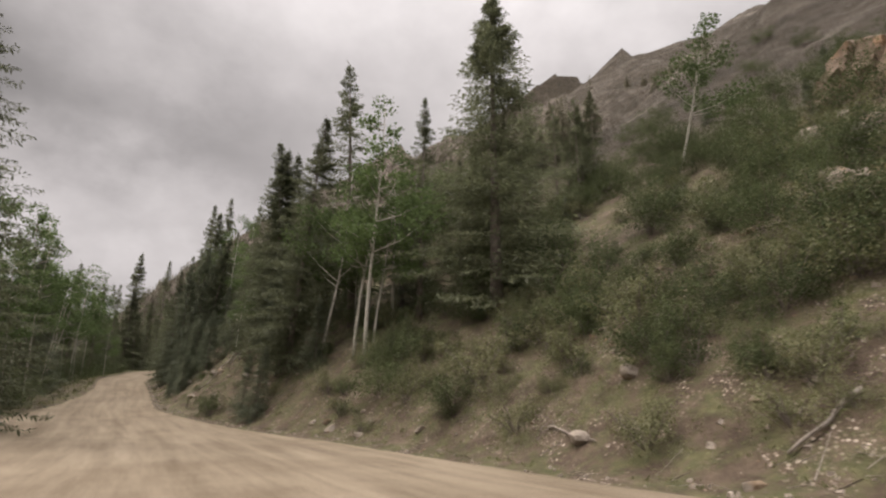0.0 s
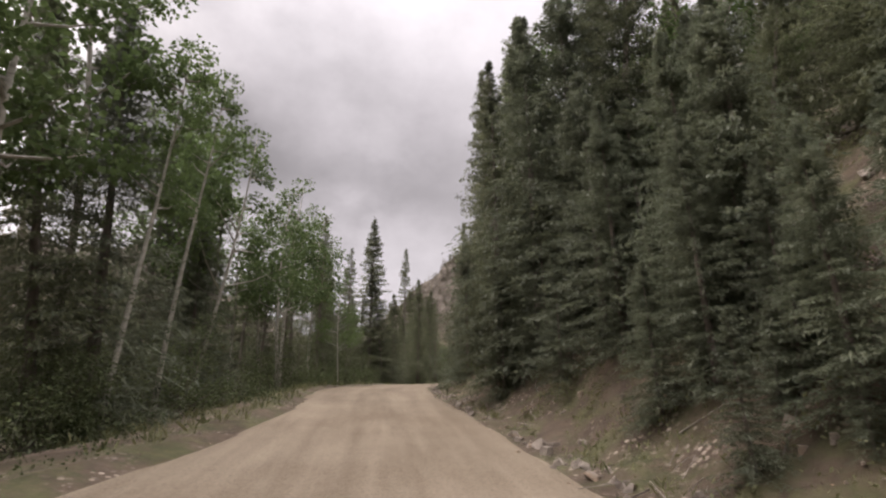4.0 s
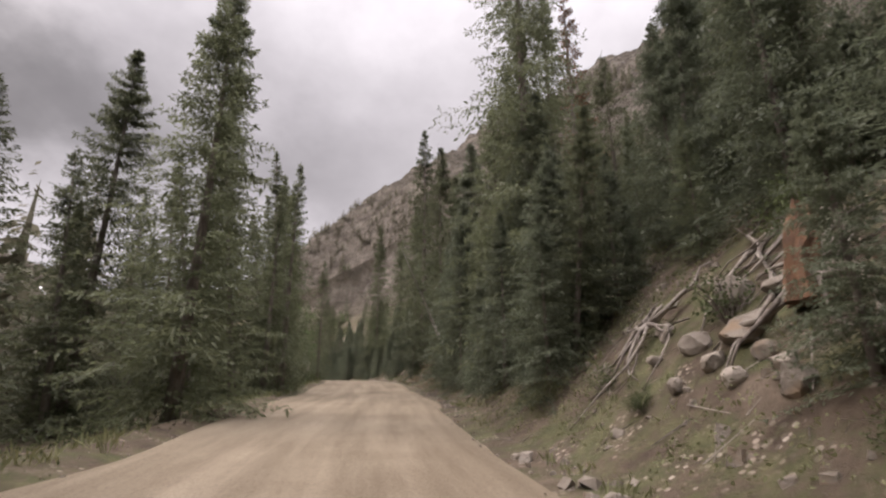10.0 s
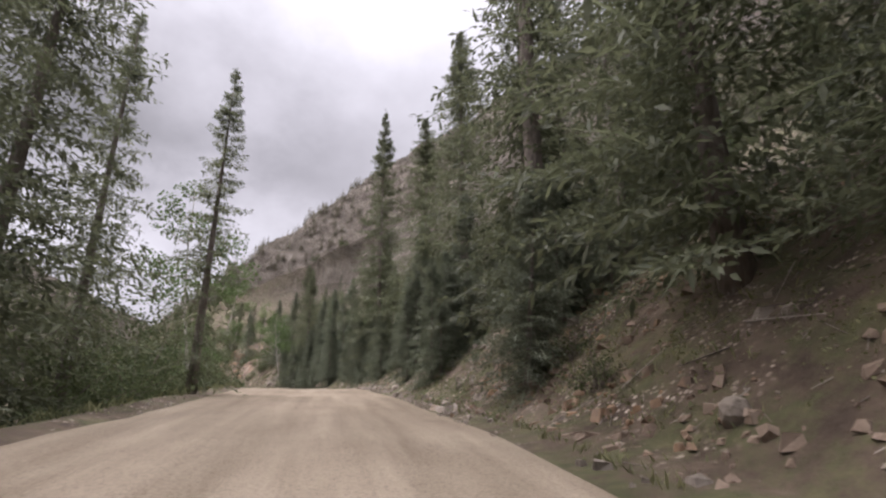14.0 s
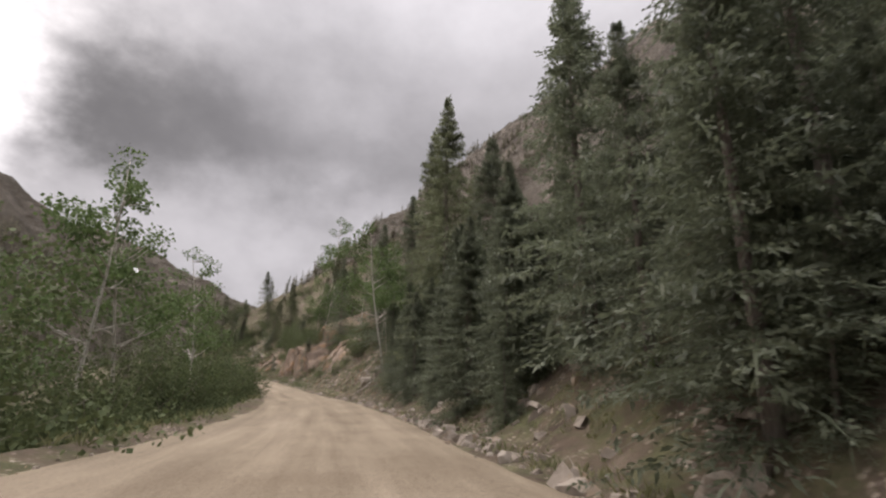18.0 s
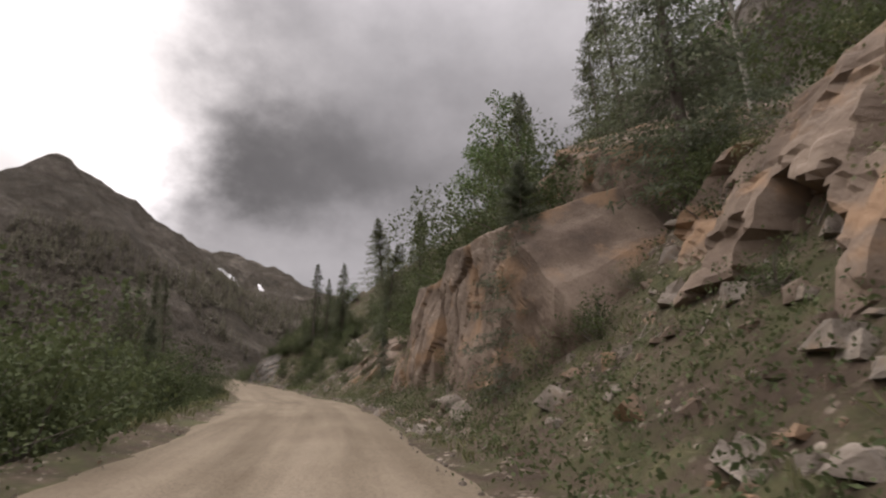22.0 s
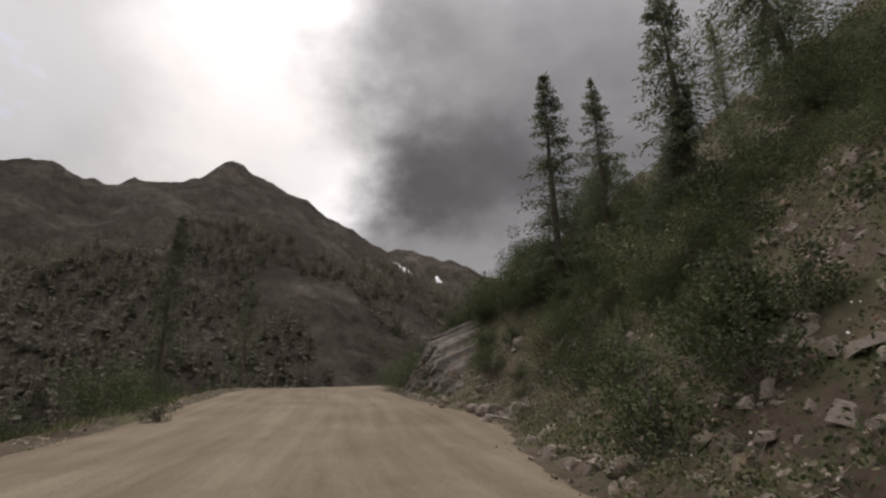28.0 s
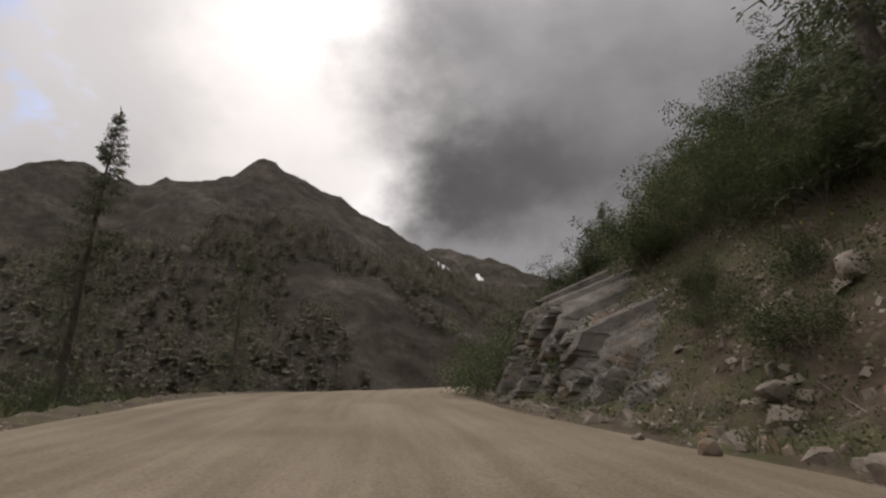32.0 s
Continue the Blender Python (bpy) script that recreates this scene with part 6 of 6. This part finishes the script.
crag("rock_outcrop", 51.0, 9.0, [(0, 17.0), (2, 21.5), (5, 23.0), (7.5, 21.0), (9, 17.0)], [(0, 31.0), (9, 31.5)], 0.12, 46,
     "tan granite bluff high on the brushy slope", block=2.2, relief=0.7)
crag("granite_cliff", 299.5, 9.0, [(0, 0.6), (1, 2.6), (2.2, 3.9), (5, 4.3), (7, 4.5), (9, 3.6)], [(0, 4.0), (2, 3.1), (5, 2.8), (9, 3.0)], 0.05, 5,
     "smooth tan granite cliff with upright cracks beside the road", block=2.0, relief=0.20, depth=2.6)
crag("granite_cliff", 306.5, 8.2, [(0, 3.0), (1.5, 4.2), (4, 4.1), (5.5, 3.1), (6.7, 1.9), (8.2, 0.4)], [(0, 2.9), (3, 2.7), (6, 2.8), (8.2, 3.3)], 0.10, 15,
     "rounded orange-brown granite bluff at the road's edge", block=1.7, relief=0.24, depth=3.0, bulge=0.22)
crag("granite_cliff", 300.5, 10.0, [(0, 3), (1.5, 6.0), (4, 7.4), (6, 6.6), (8, 5.2), (10, 3.4)], [(0, 5.4), (4, 5.0), (10, 5.2)], 0.12, 25,
     "brown granite pillars standing above the cliff", block=1.6, relief=0.34)
crag("rock_outcrop", 313.5, 5.5, [(0, 0.8), (1.5, 2.4), (3.5, 2.8), (5.5, 1.2)], [(0, 3.4), (5.5, 3.3)], 0.55, 26, "slanting tan granite slab above the verge", block=1.0)
crag("rock_outcrop", 288.5, 11.5, [(0, 0.8), (2, 2.6), (5, 4.6), (8, 5.4), (11.5, 4.2)], [(0, 3.6), (5, 2.9), (11.5, 3.2)], 0.68, 36,
     "broken tan granite slope rising beside the cliff", block=1.0, relief=0.8)
crag("rock_outcrop", 292.0, 7.0, [(0, 0.8), (2, 2.6), (5, 2.2), (7, 0.8)], [(0, 3.6), (7, 3.4)], 0.5, 6, "low broken granite outcrop on the bank", block=0.8)
crag("rock_outcrop", 284.0, 6.0, [(0, 0.6), (3, 2.0), (6, 0.8)], [(0, 4.2), (6, 4.0)], 0.6, 7, "low broken granite outcrop on the bank", block=0.7)
crag("rock_outcrop", 318.5, 13.5, [(0, 0.8), (2, 2.2), (5, 3.4), (9, 3.8), (13.5, 1.6)], [(0, 3.4), (5, 2.9), (13.5, 3.4)], 0.85, 8, "broken orange-tan granite slope above the verge", block=0.8, relief=0.8)
crag("rock_outcrop", 361.5, 11.0, [(0, 0.5), (2, 1.3), (5, 2.4), (8, 3.2), (11, 1.8)], [(0, 5.2), (3, 4.3), (6, 3.9), (11, 4.5)], 0.5, 9,
     "grey granite outcrop at the bend of the road", material=M_OUTCROP, block=0.6, relief=1.0)


def verge_plants(name, label, count, t0, t1, s0, s1, lo, hi, seed, material, side=1, thick=0.16, patch=0.0, per=7):
    """Tufts of blades on the verge."""
    rng = np.random.RandomState(seed)
    ok = np.where((LINE[:, 5] >= t0) & (LINE[:, 5] <= t1))[0]
    st = rng.choice(ok, count)
    e = edge_right(st) if side > 0 else edge_left(st)
    s = side * (e + s0 + (s1 - s0) * rng.rand(count) ** 1.3)
    u = rng.uniform(-0.5, 0.5, count)
    x = LINE[st, 0] + LINE[st, 4] * s + LINE[st, 3] * u
    y = LINE[st, 1] - LINE[st, 3] * s + LINE[st, 4] * u
    keep = waves(x, y, 2.6, seed + 3, 3) > patch
    g = land(x[keep], y[keep])
    x, y = np.repeat(x[keep], per), np.repeat(y[keep], per)
    n = len(x)
    x, y = x + rng.normal(0, 0.07, n), y + rng.normal(0, 0.07, n)
    z = np.repeat(g, per) - 0.04
    w = np.stack([rng.normal(0, 0.45, n), rng.normal(0, 0.45, n), np.ones(n)], 1)
    w /= np.linalg.norm(w, axis=1)[:, None]
    ln = rng.uniform(lo, hi, n)
    v = blades(np.stack([x, y, z], 1), w, ln, ln * thick * 0.4, rng, 1.0).reshape(-1, 3)
    ob = mesh_object(name, v, np.arange(len(v)).reshape(-1, 4), material)
    return tagged(ob, label, "grass", kind="stuff")


verge_plants("verge_grass", "patchy green grass on the bank", 7000, 0, 15, 0.3, 8, 0.07, 0.26, 81, M_GRASS, patch=0.0)
verge_plants("verge_grass", "patchy green grass and weeds on the bank", 11000, 15, 34, 0.1, 9, 0.07, 0.26, 82, M_GRASS, patch=-0.05)
verge_plants("verge_grass", "grass along the outer edge of the road", 3600, 0, 34, 0.1, 4, 0.12, 0.4, 83, M_GRASS, side=-1, patch=-0.2)


def undergrowth(name, label, count, t0, t1, s0, s1, seed, material, side=1, per=36, patch=-0.1, tall=0.45):
    """Knee-high leafy clumps that run together over the bank."""
    rng = np.random.RandomState(seed)
    ok = np.where((LINE[:, 5] >= t0) & (LINE[:, 5] <= t1))[0]
    st = rng.choice(ok, count)
    e = edge_right(st) if side > 0 else edge_left(st)
    s = side * (e + s0 + (s1 - s0) * rng.rand(count) ** 1.1)
    u = rng.uniform(-0.5, 0.5, count)
    x = LINE[st, 0] + LINE[st, 4] * s + LINE[st, 3] * u
    y = LINE[st, 1] - LINE[st, 3] * s + LINE[st, 4] * u
    keep = waves(x, y, 5.0, seed + 3, 3) > patch
    x, y = x[keep], y[keep]
    wide = rng.uniform(0.2, 0.55, len(x))
    x0, y0, wide = np.repeat(x, per), np.repeat(y, per), np.repeat(wide, per)
    n = len(x0)
    dx, dy = rng.normal(0, 0.6, n) * wide, rng.normal(0, 0.6, n) * wide
    up = tall * wide / 0.4 * np.clip(1 - (dx * dx + dy * dy) / (2.2 * wide * wide), 0.1, 1) * rng.rand(n) ** 0.6
    g = land(x, y)
    gx, gy = (land(x + 0.5, y) - g) * 2, (land(x, y + 0.5) - g) * 2
    p = np.stack([x0 + dx, y0 + dy, np.repeat(g, per) + np.repeat(gx, per) * dx + np.repeat(gy, per) * dy - 0.02 + up], 1)
    w = rng.normal(0, 1, (n, 3)) + np.array([0, 0, 0.4])
    w /= np.linalg.norm(w, axis=1)[:, None]
    ln = rng.uniform(0.035, 0.08, n)
    v = blades(p, w, ln, ln * 0.26, rng, 1.0).reshape(-1, 3)
    ob = mesh_object(name, v, np.arange(len(v)).reshape(-1, 4), material)
    return tagged(ob, label, "undergrowth", kind="stuff")


undergrowth("undergrowth", "olive green leafy undergrowth on the slope", 2600, -1.5, 3.2, 0.8, 22, 101, M_HERB, patch=-0.2)
undergrowth("undergrowth", "olive green leafy undergrowth on the bank", 2600, 3.2, 15, 0.6, 9, 102, M_HERB, patch=-0.1)
undergrowth("undergrowth", "green leafy undergrowth among the stones", 3000, 15, 24, 0.4, 10, 103, M_BUSH_LEAF, patch=-0.15)
undergrowth("undergrowth", "green leafy undergrowth along the verge", 4800, 24, 34, 0.3, 13, 104, M_HERB, patch=-0.2)
undergrowth("undergrowth", "tall dark green herbs on the last bank", 2200, 28.6, 34.5, 0.3, 9, 106, M_BUSH_LEAF, per=26, patch=-0.5, tall=0.7)
undergrowth("undergrowth", "green herbs along the verge below the rocks", 1100, 22.0, 28.6, 0.2, 2.6, 107, M_BUSH_LEAF, per=26, patch=-0.5, tall=0.5)
undergrowth("undergrowth", "low green growth on the outer edge of the road", 1500, 0, 36, 0.3, 4, 105, M_BUSH_LEAF, side=-1, patch=-0.2)


def litter(name, label, count, t0, t1, s0, s1, lo, hi, seed, material):
    """Fallen twigs and bark lying flat on the bank."""
    rng = np.random.RandomState(seed)
    ok = np.where((LINE[:, 5] >= t0) & (LINE[:, 5] <= t1))[0]
    st = rng.choice(ok, count)
    s = edge_right(st) + s0 + (s1 - s0) * rng.rand(count)
    u = rng.uniform(-0.5, 0.5, count)
    x = LINE[st, 0] + LINE[st, 4] * s + LINE[st, 3] * u
    y = LINE[st, 1] - LINE[st, 3] * s + LINE[st, 4] * u
    g = land(x, y)
    gx, gy = (land(x + 0.4, y) - g) / 0.4, (land(x, y + 0.4) - g) / 0.4
    a = rng.uniform(0, 6.28, count)
    w = np.stack([np.cos(a), np.sin(a), gx * np.cos(a) + gy * np.sin(a) + rng.normal(0.05, 0.1, count)], 1)
    w /= np.linalg.norm(w, axis=1)[:, None]
    ln = lo + (hi - lo) * rng.rand(count) ** 2.5
    p = np.stack([x, y, g + 0.03], 1)
    side = np.cross(w, rng.normal(0, 1, (count, 3)))
    side *= (0.006 + 0.012 * rng.rand(count) * ln / hi)[:, None] / np.linalg.norm(side, axis=1)[:, None]
    over = np.cross(w, side)
    q = p + w * ln[:, None]
    ring = [p + side, p - 0.5 * side + 0.87 * over, p - 0.5 * side - 0.87 * over, q + 0.5 * side, q - 0.25 * side + 0.43 * over, q - 0.25 * side - 0.43 * over]
    v = np.stack(ring, 1).reshape(-1, 3)
    f = np.array([(0, 1, 4, 3), (1, 2, 5, 4), (2, 0, 3, 5)])
    ob = mesh_object(name, v, (np.arange(count)[:, None, None] * 6 + f[None]).reshape(-1, 4), material)
    return tagged(ob, label, "twigs", kind="stuff")


litter("twig_litter", "grey dead twigs scattered over the bank", 2600, -1, 15, 0.2, 9, 0.15, 1.3, 111, M_DRY_WOOD)
litter("twig_litter", "dark bark and rotting twigs on the bank", 3600, -1, 15, 0.2, 9, 0.1, 0.8, 112, M_BARK)
litter("twig_litter", "grey dead twigs among the stones", 2600, 15, 34, 0.2, 10, 0.15, 1.2, 113, M_DRY_WOOD)
verge_plants("herbs", "low leafy herbs on the bank", 15000, 0, 34, 0.3, 10, 0.05, 0.13, 84, M_HERB, thick=0.45, patch=0.0, per=8)
verge_plants("daisies", "white daisies in the verge", 420, 24.5, 34, 0.4, 3.5, 0.03, 0.06, 85, M_FLOWER, thick=1.1, patch=-0.1, per=3)
verge_plants("daisies", "yellow flowers on the outcrop", 60, 32, 34, 4, 6, 0.05, 0.09, 86, M_YELLOW, thick=1.1, patch=-0.2, per=4)
for _kind, (_ob, _h) in KINDS.items():
    if _kind not in USED:
        for _o in (*_ob.children_recursive, _ob):
            bpy.data.objects.remove(_o)
